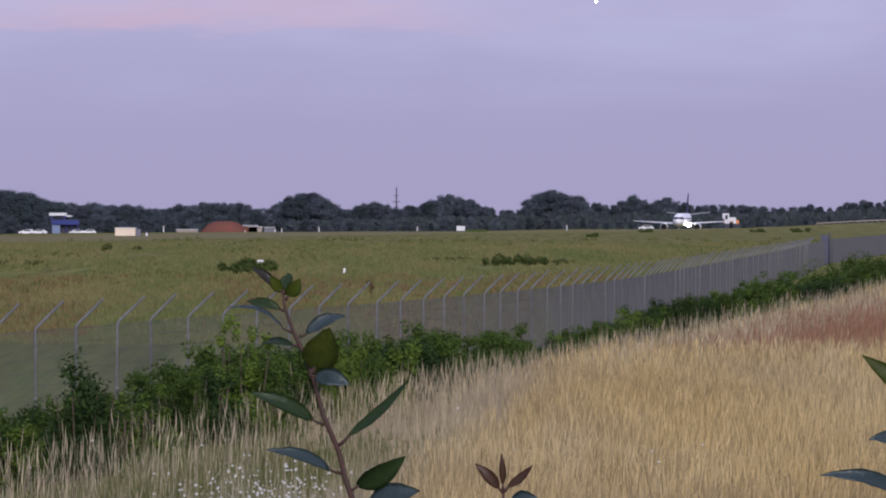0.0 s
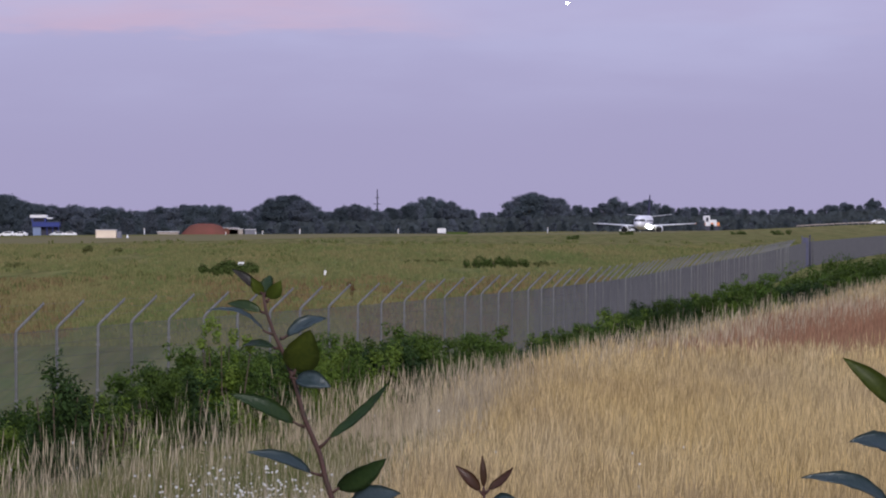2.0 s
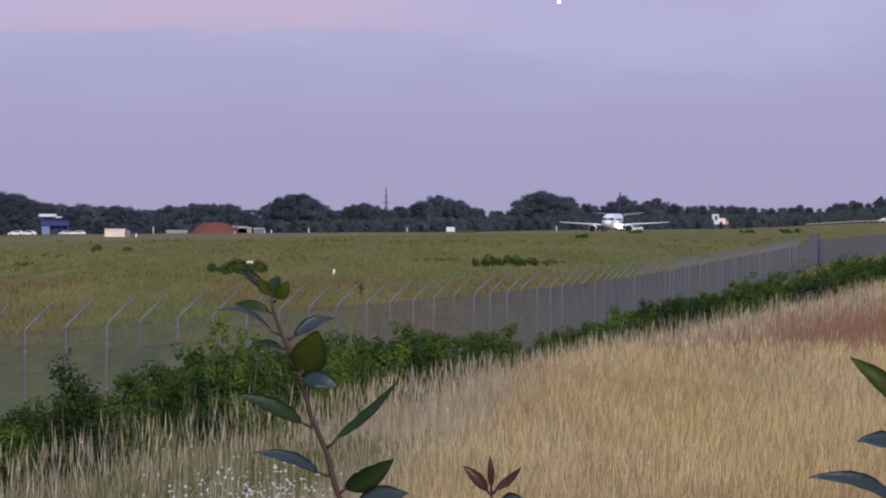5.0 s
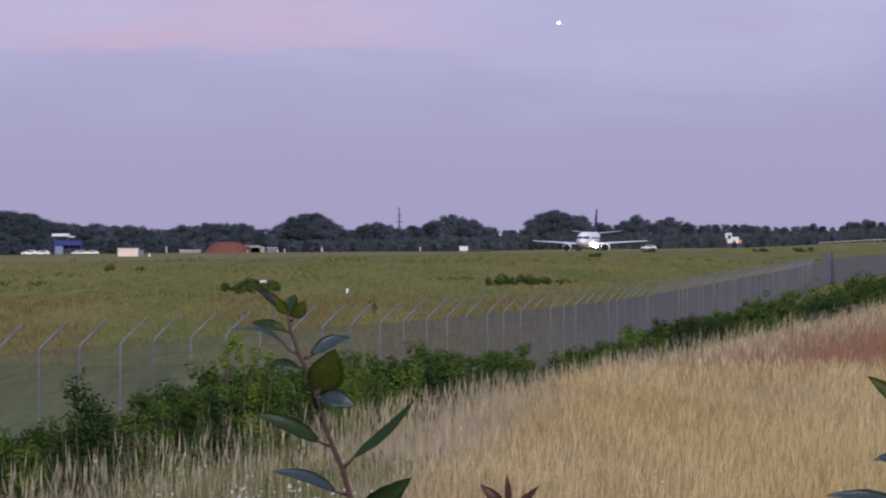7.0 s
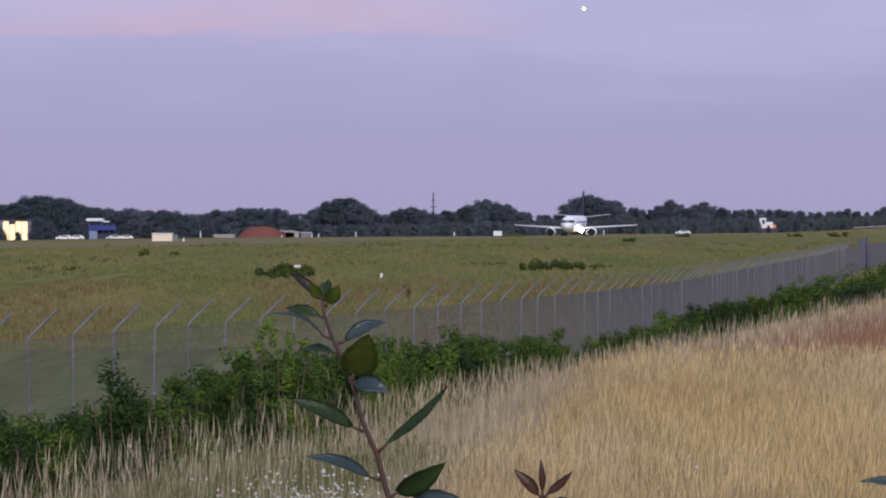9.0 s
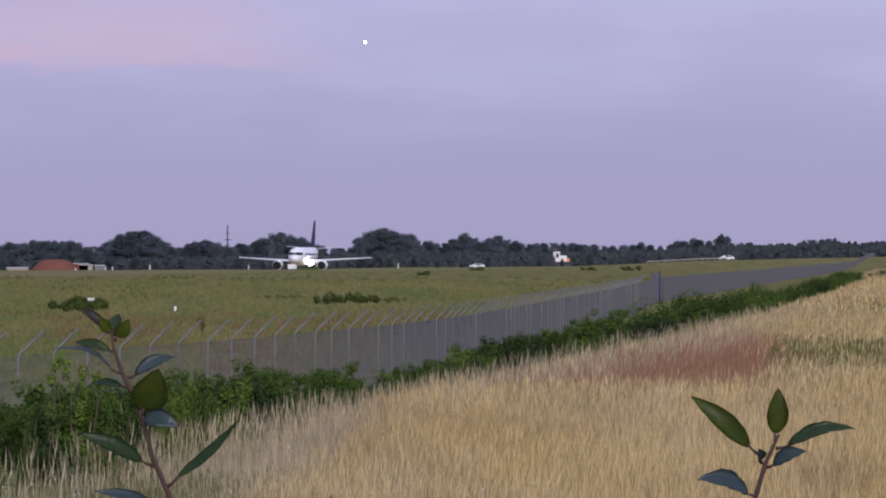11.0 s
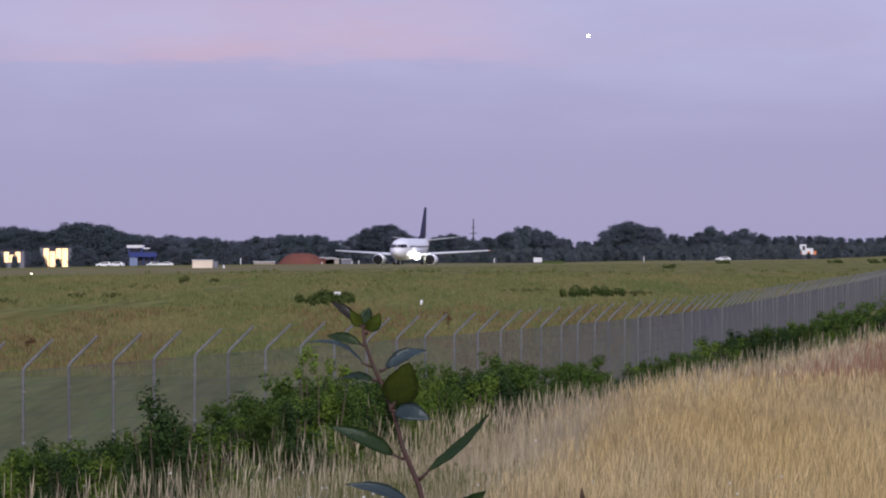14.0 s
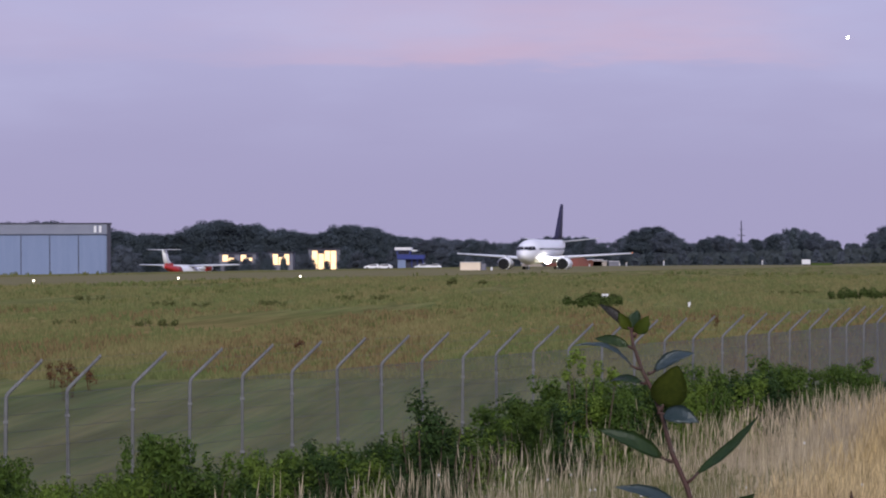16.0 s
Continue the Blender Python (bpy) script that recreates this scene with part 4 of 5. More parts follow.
def make_airliner():
    """A twin-engined airliner; the nose points to -y, the wheels stand at z = 0."""
    plane = thing("airliner", Matrix(), "white twin-engine jet airliner with dark blue fin rolling with lights on", "aircraft")
    prof = [(-13.0, 0.10, 0.10, 2.75), (-12.8, 0.45, 0.45, 2.78), (-12.2, 0.92, 0.92, 2.86), (-11.2, 1.38, 1.42, 3.02), (-10.0, 1.68, 1.80, 3.18), (-8.6, 1.85, 1.98, 3.27), (-6.5, 1.88, 2.0, 3.3),
            (5, 1.88, 2.0, 3.3), (9, 1.82, 1.9, 3.4), (13, 1.45, 1.45, 3.85), (16.5, 0.85, 0.9, 4.4), (19.4, 0.22, 0.3, 4.85)]
    part("fuselage", loft([ring(y, a, b, c, 28) for y, a, b, c in prof]), M_WHITE, plane)
    for s in (-1, 1):
        name = "wing"
        part(name, wing_loft([(s * 1.2, -4.6, 2.15, 7.6, 0.42), (s * 4.9, -1.9, 2.45, 4.9, 0.30), (s * 14.2, 3.6, 3.02, 1.7, 0.14), (s * 14.45, 3.95, 3.05, 1.1, 0.06)]), M_WINGGREY, plane)
        part("tailplane", wing_loft([(s * 0.3, 13.6, 4.9, 3.7, 0.16), (s * 6.2, 17.1, 5.55, 1.5, 0.06), (s * 6.35, 17.4, 5.58, 1.0, 0.03)]), M_WINGGREY, plane)
        eng = part("engine", loft([ring(y, a, b, 1.42, 20, s * 4.83) for y, a, b in ((-5.1, 0.92, 0.86), (-5.25, 0.98, 0.92), (-4.9, 1.06, 1.0), (-3.6, 1.08, 1.02), (-1.5, 0.9, 0.86), (-0.2, 0.6, 0.6), (0.4, 0.3, 0.3))]), M_WHITE, plane)
        # closed black plug, its colour stands for the shade inside the intake
        part("intake", loft([ring(y, a, b, 1.42, 20, s * 4.83) for y, a, b in ((-5.42, 0.86, 0.82), (-5.0, 0.8, 0.76))]), M_BLACK, eng, "black plug painted as the shaded engine intake")
        part("intake_lip", loft([ring(y, a, b, 1.42, 20, s * 4.83) for y, a, b in ((-5.27, 0.97, 0.91), (-5.29, 0.86, 0.80))]), M_METAL, eng, "bare metal intake lip")
        part("pylon", boxed(s * 4.83 - 0.12, s * 4.83 + 0.12, -4.2, 0.6, 2.2, 2.75, bevel=0.05), M_WINGGREY, plane)
        gear = part("main_gear", tube(bmesh.new(), [(s * 2.6, 1.6, 2.3), (s * 2.6, 1.6, 0.5)], [0.13, 0.10], 8), M_WINGGREY, plane)
        for o in (-0.38, 0.38):
            bm = bmesh.new()
            tube(bm, [(s * 2.6 + o - 0.17, 1.6, 0.51), (s * 2.6 + o - 0.13, 1.6, 0.51), (s * 2.6 + o + 0.13, 1.6, 0.51), (s * 2.6 + o + 0.17, 1.6, 0.51)], [0.40, 0.51, 0.51, 0.40], 18)
            part("tyre", bm, M_BLACK, gear)
        tip = bmesh.new()
        bmesh.ops.create_icosphere(tip, subdivisions=2, radius=0.13, matrix=Matrix.Translation((s * 14.45, 3.95, 3.09)))
        part("tip_light", tip, M_ORANGE if s > 0 else M_WHITE, plane)
        w = bmesh.new()
        for k in range(22):
            y = -8.6 + k * 0.92
            box(w, s * 1.845, s * 1.90, y - 0.13, y + 0.13, 3.62, 3.95)
        part("cabin_windows", w, M_GLASS, plane, "row of dark cabin windows")
    # the fin, lofted upward
    pr = [(0, 0), (0.06, 0.6), (0.3, 1.0), (0.7, 0.6), (1.0, 0.05), (0.7, -0.6), (0.3, -1.0), (0.06, -0.6)]
    fin = loft([[(th * q, y + c * p, z) for p, q in pr] for y, z, c, th in ((8.6, 5.2, 8.2, 0.2), (12.2, 5.9, 5.8, 0.3), (16.6, 11.0, 2.3, 0.13), (17.0, 11.2, 1.7, 0.06))])
    part("fin", fin, M_DARKBLUE, plane, "dark blue tail fin")
    cw = bmesh.new()
    low = [(0.04, -12.50, 3.55), (0.66, -12.18, 3.55), (1.30, -11.30, 3.55), (1.66, -10.30, 3.66)]
    top = [(0.04, -11.90, 4.18), (0.56, -11.66, 4.20), (1.08, -10.95, 4.24), (1.36, -10.15, 4.22)]
    for s in (-1, 1):
        for k in range(3):
            q = [Vector(p) for p in (low[k], low[k + 1], top[k + 1], top[k])]
            mid = sum(q, Vector()) / 4
            cw.faces.new([cw.verts.new(Vector((s * c.x, c.y, c.z))) for c in (mid + (p - mid) * 0.93 for p in q)])
    bmesh.ops.solidify(cw, geom=cw.faces[:], thickness=0.06)
    part("cockpit_windows", cw, M_GLASS, plane, "dark wrap-around cockpit windows")
    ng = part("nose_gear", tube(bmesh.new(), [(0, -8.7, 1.5), (0, -8.8, 0.35)], [0.10, 0.08], 8), M_WINGGREY, plane)
    for o in (-0.2, 0.2):
        part("tyre", tube(bmesh.new(), [(o - 0.1, -8.8, 0.35), (o - 0.07, -8.8, 0.35), (o + 0.07, -8.8, 0.35), (o + 0.1, -8.8, 0.35)], [0.27, 0.35, 0.35, 0.27], 16), M_BLACK, ng)
    # spheres far wider than the lamps, so their shape carries the glare
    for x, z, r in ((2.5, 2.0, 0.62), (1.55, 2.15, 0.36)):
        lamp = bmesh.new()
        bmesh.ops.create_uvsphere(lamp, u_segments=16, v_segments=10, radius=r, matrix=Matrix.Translation((x, -5.6, z)) @ Matrix.Diagonal((1, 0.35, 0.92, 1)))
        part("landing_light", lamp, M_LAMP, plane, "white landing light enlarged to carry its lens glare")
    return plane


AIRLINER = make_airliner()


def make_distant_aircraft():
    far = thing("distant_aircraft", Matrix(), "far aircraft seen as a bright light in the sky", "aircraft")
    part("fuselage", loft([ring(y, r, r, 0, 12) for y, r in ((-15, 0.2), (-13, 1.5), (-8, 1.9), (8, 1.9), (16, 0.4))]), M_WINGGREY, far)
    for s in (-1, 1):
        part("wing", wing_loft([(s * 1.2, -4, -0.8, 6, 0.4), (s * 14, 3, 0.2, 1.6, 0.1)]), M_WINGGREY, far)
    part("fin", boxed(-0.15, 0.15, 11, 15, 1, 6, bevel=0.05), M_WINGGREY, far)
    lamp = bmesh.new()
    bmesh.ops.create_icosphere(lamp, subdivisions=3, radius=3.1, matrix=Matrix.Translation((0, -15.2, 0)))
    part("landing_light", lamp, M_LAMP, far, "bright white landing light")
    return far


FAR_AIRCRAFT = make_distant_aircraft()
FAR_AIRCRAFT.scale = (0.45, 0.45, 0.45)


# ---- the parked turboprop ----
def make_turboprop():
    t = thing("turboprop", Matrix(), "parked white turboprop with red tail and high wings", "aircraft")
    prof = [(-14, 0.15, 0.15, 1.9), (-13, 0.8, 0.8, 2.1), (-11, 1.3, 1.3, 2.35), (-8, 1.35, 1.35, 2.4), (5, 1.35, 1.35, 2.4), (11, 1.1, 1.0, 2.9), (16, 0.4, 0.4, 3.5), (17.5, 0.15, 0.15, 3.6)]
    part("fuselage", loft([ring(y, a, b, c, 20) for y, a, b, c in prof]), M_WHITE, t)
    part("tail_section", loft([ring(y, a * 1.02 + 0.02, b * 1.02 + 0.02, c, 20) for y, a, b, c in ((7.5, 1.26, 1.2, 2.6), (11, 1.1, 1.0, 2.9), (16, 0.4, 0.4, 3.5), (17.4, 0.16, 0.16, 3.6))]), M_REDPAINT, t, "red painted rear fuselage")
    part("fin", loft([[(th * q, y + c * p, z) for p, q in ((0, 0), (0.3, 1), (1, 0), (0.3, -1))] for y, z, c, th in ((9.5, 3.4, 6.5, 0.25), (13.5, 5.5, 4.2, 0.22), (15.2, 8.1, 3.2, 0.18))]), M_WHITE, t)
    part("fin_band", boxed(-0.25, 0.25, 11.4, 16.4, 3.3, 4.6, bevel=0.05), M_REDPAINT, t, "red band on the fin")
    for s in (-1, 1):
        part("wing", wing_loft([(s * 0.2, -1.6, 3.75, 3.1, 0.38), (s * 4.5, -1.6, 3.85, 3.1, 0.36), (s * 14.2, -0.6, 4.1, 1.7, 0.22)]), M_WINGGREY, t)
        part("tailplane", wing_loft([(s * 0.1, 15.4, 8.1, 2.6, 0.14), (s * 4.6, 16.2, 8.2, 1.6, 0.08)]), M_WINGGREY, t)
        eng = part("engine", loft([ring(y, a, b, 3.2, 14, s * 4.4) for y, a, b in ((-5.0, 0.3, 0.35), (-4.6, 0.5, 0.62), (-2, 0.58, 0.75), (2.5, 0.45, 0.5), (4, 0.15, 0.2))]), M_WINGGREY, t)
        part("nacelle_stripe", loft([ring(y, a, b, 3.2, 14, s * 4.4) for y, a, b in ((-3.8, 0.57, 0.70), (-2, 0.60, 0.77), (0.4, 0.56, 0.70))]), M_REDPAINT, eng, "dark red nacelle band")
        for k in range(6):
            bm = boxed(-0.10, 0.10, -0.03, 0.03, 0.2, 2.0, bevel=0.02)
            bm.transform(Matrix.Translation((s * 4.4, -5.1, 3.2)) @ Matrix.Rotation(k * math.tau / 6, 4, "Y"))
            part("propeller_blade", bm, M_BLACK, eng)
        gear = part("main_gear", tube(bmesh.new(), [(s * 4.4, 0.5, 2.8), (s * 4.4, 0.6, 0.45)], [0.1, 0.09], 8), M_WINGGREY, t)
        part("tyre", tube(bmesh.new(), [(s * 4.4 - 0.3, 0.6, 0.45), (s * 4.4 + 0.3, 0.6, 0.45)], [0.45, 0.45], 16), M_BLACK, gear)
    ng = part("nose_gear", tube(bmesh.new(), [(0, -11, 1.3), (0, -11.1, 0.3)], [0.08, 0.07], 8), M_WINGGREY, t)
    part("tyre", tube(bmesh.new(), [(-0.2, -11.1, 0.3), (0.2, -11.1, 0.3)], [0.3, 0.3], 14), M_BLACK, ng)
    s = spot(-981, 0, 1195)
    # seen three-quarters from behind
    t.matrix_basis = Matrix.Translation((s.x, s.y, land(s.x, s.y))) @ pose(0, 0, 0, 0, 0, 164)


make_turboprop()


# ---- buildings ----
def make_hangar():
    h = thing("hangar", Matrix(), "large pale blue metal hangar with tall sliding doors", "building")
    d = 1250
    a, b = spot(-1520, 0, d), spot(-1124, 0, d)
    g = land(b.x, d) - 0.5
    top = EYE_Z + 48 * d / FOCAL
    part("wall", boxed(a.x, b.x, d, d + 45, g, top - 3.2), M_HANGAR, h)
    part("fascia", boxed(a.x - 0.3, b.x + 0.3, d - 0.6, d + 45.3, top - 3.2, top - 0.25, bevel=0.05), M_HANGARTOP, h, "grey upper fascia")
    part("roof", boxed(a.x - 0.6, b.x + 0.6, d - 0.9, d + 45.6, top - 0.25, top, bevel=0.04), M_DARKTRIM, h, "dark flat roof edge")
    part("corner_strip", boxed(b.x - 0.75, b.x + 0.35, d - 0.75, d + 0.4, g, top - 0.1, bevel=0.04), M_DARKTRIM, h, "dark corner strip")
    w = 51 * d / FOCAL
    x = b.x - 0.7
    while x - w > a.x:
        part("door_leaf", boxed(x - w + 0.18, x - 0.18, d - 0.25, d - 0.003, g + 0.2, top - 3.5, bevel=0.05), M_HANGAR, h)
        part("door_gap", boxed(x - w - 0.10, x - w + 0.10, d - 0.12, d - 0.002, g, top - 3.4), M_DARKTRIM, h, "dark joint between door leaves")
        x -= w
    h.matrix_basis = Matrix.Translation((b.x, d, 0)) @ pose(0, 0, 0, 0, 0, 8) @ Matrix.Translation((-b.x, -d, 0))
    # unreadable number as plain bars
    for k in (0, 1):
        q = spot(-1152 + 9 * k, 0, d)
        part("sign_bar", boxed(q.x, q.x + 0.7, d - 0.66, d - 0.604, top - 2.7, top - 0.8, bevel=0.02), M_WHITEWALL, h, "white sign bar")


make_hangar()


def make_lit_buildings():
    """Low buildings among the trees whose large panes glow warm in place of sunset reflections."""
    for u0, u1, v0, v1, d, cols in ((-922, -868, -22, -9, 1370, 5), (-832, -802, -28, -8, 1372, 3), (-762, -718, -36, -2, 1350, 4)):
        hall = thing("glazed_hall", Matrix(), "low grey hall whose panes glow in place of sunset reflections", "building", "halls among the trees")
        a, b = spot(u0 - 6, v0, d), spot(u1 + 6, v1, d)
        g = land(a.x, d) - 0.4
        part("wall", boxed(a.x, b.x, d, d + 6, g, b.z + 0.3, bevel=0.05), M_GREYWALL, hall)
        part("roof", boxed(a.x - 0.4, b.x + 0.4, d - 0.5, d + 6.4, b.z + 0.3, b.z + 0.6, bevel=0.04), M_DARKTRIM, hall)
        w = (b.x - a.x - 2) / cols
        for k in range(cols):
            x = a.x + 1 + k * w
            win = part("window", boxed(x + 0.04, x + w - 0.04, d - 0.10, d - 0.003, a.z, b.z, bevel=0.02), M_DARKTRIM, hall)
            part("pane", boxed(x + 0.12, x + w - 0.12, d - 0.16, d - 0.104, a.z + 0.12, b.z - 0.12 - (0.9 if k % 3 == 1 else 0), bevel=0.02), M_SUNGLOWPANE if cols < 5 or k != 2 else M_GREYWALL, win, "hall pane imitating a sunset reflection")


make_lit_buildings()


def make_blue_hut():
    hut = thing("control_hut", Matrix(), "blue airfield hut with flat white roof and a wider lower storey", "building")
    d = 1290

    def at(u0, u1, v0, v1, y0, y1):
        a, b = spot(u0, v0, d), spot(u1, v1, d)
        return a.x, b.x, d + y0, d + y1, a.z, b.z

    g = land(spot(-600, 0, d).x, d) - 0.3
    x0, x1, y0, y1, z0, z1 = at(-611, -586, -10, -2, 0, 5)
    part("upper_wall", boxed(x0, x1, y0, y1, z0, z1 - 0.003, bevel=0.04), M_BLUE, hut)
    win = part("window", boxed(x0 + 0.4, x1 - 0.4, y0 - 0.06, y0 - 0.003, z0 + 0.15, z1 - 0.2, bevel=0.02), M_DARKTRIM, hut)
    for k in range(4):
        w = (x1 - x0 - 1.0) / 4
        x = x0 + 0.5 + k * w
        part("pane", boxed(x + 0.05, x + w - 0.05, y0 - 0.09, y0 - 0.064, z0 + 0.22, z1 - 0.27, bevel=0.01), M_GLASS, win)
    part("roof", boxed(*at(-614, -585, -2, 3, -0.6, 5.5), bevel=0.05), M_WHITEWALL, hut, "flat white roof")
    part("roof_step", boxed(*at(-584.7, -575, -4, -1.5, -0.2, 5), bevel=0.04), M_WINGGREY, hut, "lower pale roof edge")
    part("middle_wall", boxed(*at(-610, -562, -18, -10.2, -0.4, 5.2), bevel=0.04), M_BLUE, hut)
    x0, x1, y0, y1, z0, z1 = at(-609, -595, -32, -18.2, 0, 5)
    part("entrance_wall", boxed(x0, x1, y0, y1, g, z1, bevel=0.04), M_HANGAR, hut, "pale blue-grey ground floor wall")
    part("door", boxed(x0 + 0.8, x0 + 1.8, y0 - 0.06, y0 - 0.003, g, g + 2.3, bevel=0.02), M_WHITEWALL, hut, "white door")
    # solid dark block stands for the shade inside the open bay
    x0, x1, y0, y1, z0, z1 = at(-594.8, -564, -32, -18.2, 1.5, 5)
    part("bay_shade", boxed(x0, x1, y0, y1, g, z1, bevel=0.04), M_DARKTRIM, hut, "dark block painted as the shaded open ground floor")
    for u in (-584, -574, -564):
        p = spot(u, 0, d)
        part("pillar", boxed(p.x - 0.12, p.x + 0.12, d, d + 0.24, g, z1, bevel=0.02), M_BLUE, hut)


make_blue_hut()


def make_apron():
    """Raised concrete apron with sloped edges that carries the hut and the parked vehicles."""
    bm = bmesh.new()
    a, b = spot(-735, 0, 1280), spot(-525, 0, 1280)
    rings = []
    for out, z in ((9.0, -7.5), (0.4, APRON_Z - 0.1), (0.0, APRON_Z)):
        rings.append([bm.verts.new(c) for c in ((a.x - out, 1262 - out, z), (b.x + out, 1262 - out, z), (b.x + out, 1312 + out, z), (a.x - out, 1312 + out, z))])
    for lo, hi in zip(rings, rings[1:]):
        for k in range(4):
            bm.faces.new((lo[k], lo[(k + 1) % 4], hi[(k + 1) % 4], hi[k]))
    bm.faces.new(rings[-1])
    me = bpy.data.meshes.new("apron")
    bm.to_mesh(me)
    bm.free()
    me.materials.append(M_ASPHALT)
    tagged(new("apron", me), "weathered concrete apron beside the hut", "apron", kind="structure")


APRON_Z = -2.35
make_apron()


def make_car(u, d, paint, turn, label):
    car = thing("parked_vehicle", Matrix(), label, "car", "vehicles by the airfield hut")
    bm = bmesh.new()
    side = [(-2.2, 0.35), (-2.15, 0.85), (-1.2, 0.98), (-0.6, 1.45), (1.1, 1.48), (1.9, 1.0), (2.2, 0.9), (2.2, 0.35)]
    a = [bm.verts.new((x, -0.85, z)) for x, z in side]
    b = [bm.verts.new((x, 0.85, z)) for x, z in side]
    for k in range(len(side)):
        bm.faces.new((a[k], a[(k + 1) % 8], b[(k + 1) % 8], b[k]))
    bm.faces.new(a[::-1])
    bm.faces.new(b)
    bmesh.ops.bevel(bm, geom=bm.edges[:], offset=0.06, segments=2, affect="EDGES")
    part("body", bm, paint, car)
    for s in (-1, 1):
        part("side_window", boxed(-0.7, 1.3, s * 0.84 - 0.03, s * 0.84 + 0.03, 1.02, 1.38, bevel=0.02), M_GLASS, car, "dark side glass")
        for x in (-1.35, 1.35):
            part("wheel", tube(bmesh.new(), [(x, s * 0.72, 0.32), (x, s * 0.9, 0.32)], [0.32, 0.32], 14), M_BLACK, car)
    p = spot(u, 0, d)
    car.matrix_basis = Matrix.Translation((p.x, p.y, max(land(p.x, p.y), APRON_Z if -730 < u < -530 else -99))) @ pose(0, 0, 0, 0, 0, turn)


for u, d, paint, turn, label in ((-655, 1280, M_WHITE, 5, "white parked car beside the blue hut"), (-632, 1282, M_WHITE, -10, "white estate car parked by the trees"), (-566, 1285, M_WINGGREY, 12, "grey parked car next to the hut"),
                                 (-545, 1284, M_WHITE, 0, "white car parked at the field's edge"), (-648, 1287, M_WINGGREY, 90, "grey car parked end-on"), (886, 1330, M_WHITE, 20, "white car on the far airfield road"),
                                 (442, 1310, M_WINGGREY, 0, "small grey vehicle at the far wood")):
    make_car(u, d, paint, turn, label)


def make_container():
    c = thing("equipment_box", Matrix(), "cream sheet-metal equipment cabin on the grass", "cabin")
    d = 700
    a, b = spot(-498, -40, d), spot(-462, -23, d)
    g = land(a.x, d)
    part("body", boxed(a.x, b.x, d, d + 2.4, g, b.z - 0.08, bevel=0.05), M_CREAM, c)
    part("roof", boxed(a.x - 0.08, b.x + 0.08, d - 0.08, d + 2.48, b.z - 0.08, b.z, bevel=0.02), M_WHITEWALL, c)
    for k in range(1, 5):
        x = a.x + k * (b.x - a.x) / 5
        part("rib", boxed(x - 0.04, x + 0.04, d - 0.03, d - 0.002, g + 0.1, b.z - 0.15, bevel=0.01), M_CREAM, c)
    # the cabin's darker right side, its shade put into a grey block
    e = spot(-453, -26, d)
    part("shaded_side", boxed(b.x + 0.09, e.x, d + 0.3, d + 2.2, g, e.z, bevel=0.03), M_GREYWALL, c, "grey block painted as the shaded end of the cabin")
    p = spot(-442, 0, d)
    m = thing("marker_cone", Matrix.Translation((p.x, d, land(p.x, d))), "small white marker cone beside the cabin", "marker")
    part("cone", tube(bmesh.new(), [(0, 0, 0), (0, 0, 0.06), (0, 0, 0.65)], [0.3, 0.2, 0.05], 12), M_WHITEWALL, m)


make_container()


def make_mound():
    """The red clay heap with low pale sheds behind it."""
    d = 1150
    a, b = spot(-350, -30, d), spot(-262, -12, d)
    g = land((a.x + b.x) / 2, d)
    cx, w, h = (a.x + b.x) / 2, (b.x - a.x) / 2, b.z - g
    rings = []
    for k in range(9):
        t = k / 8
        r = 0.42 + 0.58 * math.cos(t * math.pi / 2) ** 0.9 if k < 8 else 0.30
        rings.append([(cx + w * (r + 0.02) * math.cos(q) * (1 + 0.08 * noise.noise((math.cos(q) * 2, math.sin(q) * 2, t * 3))), d + 5 + 5 * (r + 0.02) * math.sin(q), g - 0.3 + (h + 0.3) * t) for q in [i * math.tau / 28 for i in range(28)]])
    bm = loft(rings)
    me = bpy.data.meshes.new("clay_mound")
    bm.to_mesh(me)
    bm.free()
    me.materials.append(M_BRICK)
    tagged(new("clay_mound", me), "low heap of red clay beside the runway", "mound")
    for u0, u1, vt, paint in ((-389, -352, -26, M_RAIL), (-272, -246, -19, M_BRICK), (-262, -238, -21, M_RAIL), (-234, -216, -22, M_GREYWALL)):
        s, e = spot(u0, 0, d + 15), spot(u1, vt, d + 15)
        gg = land(s.x, d + 15)
        shed = thing("low_shed", Matrix(), "low pale flat-roofed shed by the runway", "shed", "sheds beside the heap")
        part("wall", boxed(s.x, e.x, d + 15, d + 19, gg - 0.2, e.z - 0.12, bevel=0.03), paint, shed)
        part("roof", boxed(s.x - 0.15, e.x + 0.15, d + 14.8, d + 19.2, e.z - 0.12, e.z, bevel=0.02), M_WHITEWALL, shed)
    for u, d2, h2 in ((-268, 1120, 1.1), (-215, 1125, 1.2), (-203, 1125, 1.3), (-137, 1130, 1.5), (-412, 1130, 2.6), (37, 1180, 1.2), (302, 1250, 1.4)):
        p = spot(u, 0, d2)
        m = thing("marker_post", Matrix.Translation((p.x, d2, land(p.x, d2))), "slim pale marker post at the runway's edge", "post", "markers along the runway")
        part("post", tube(bmesh.new(), [(0, 0, -0.1), (0, 0, h2)], [0.16, 0.12], 8), M_WHITEWALL, m)
        part("cap", tube(bmesh.new(), [(0, 0, h2), (0, 0, h2 + 0.15)], [0.2, 0.15], 8), M_CREAM, m)


make_mound()


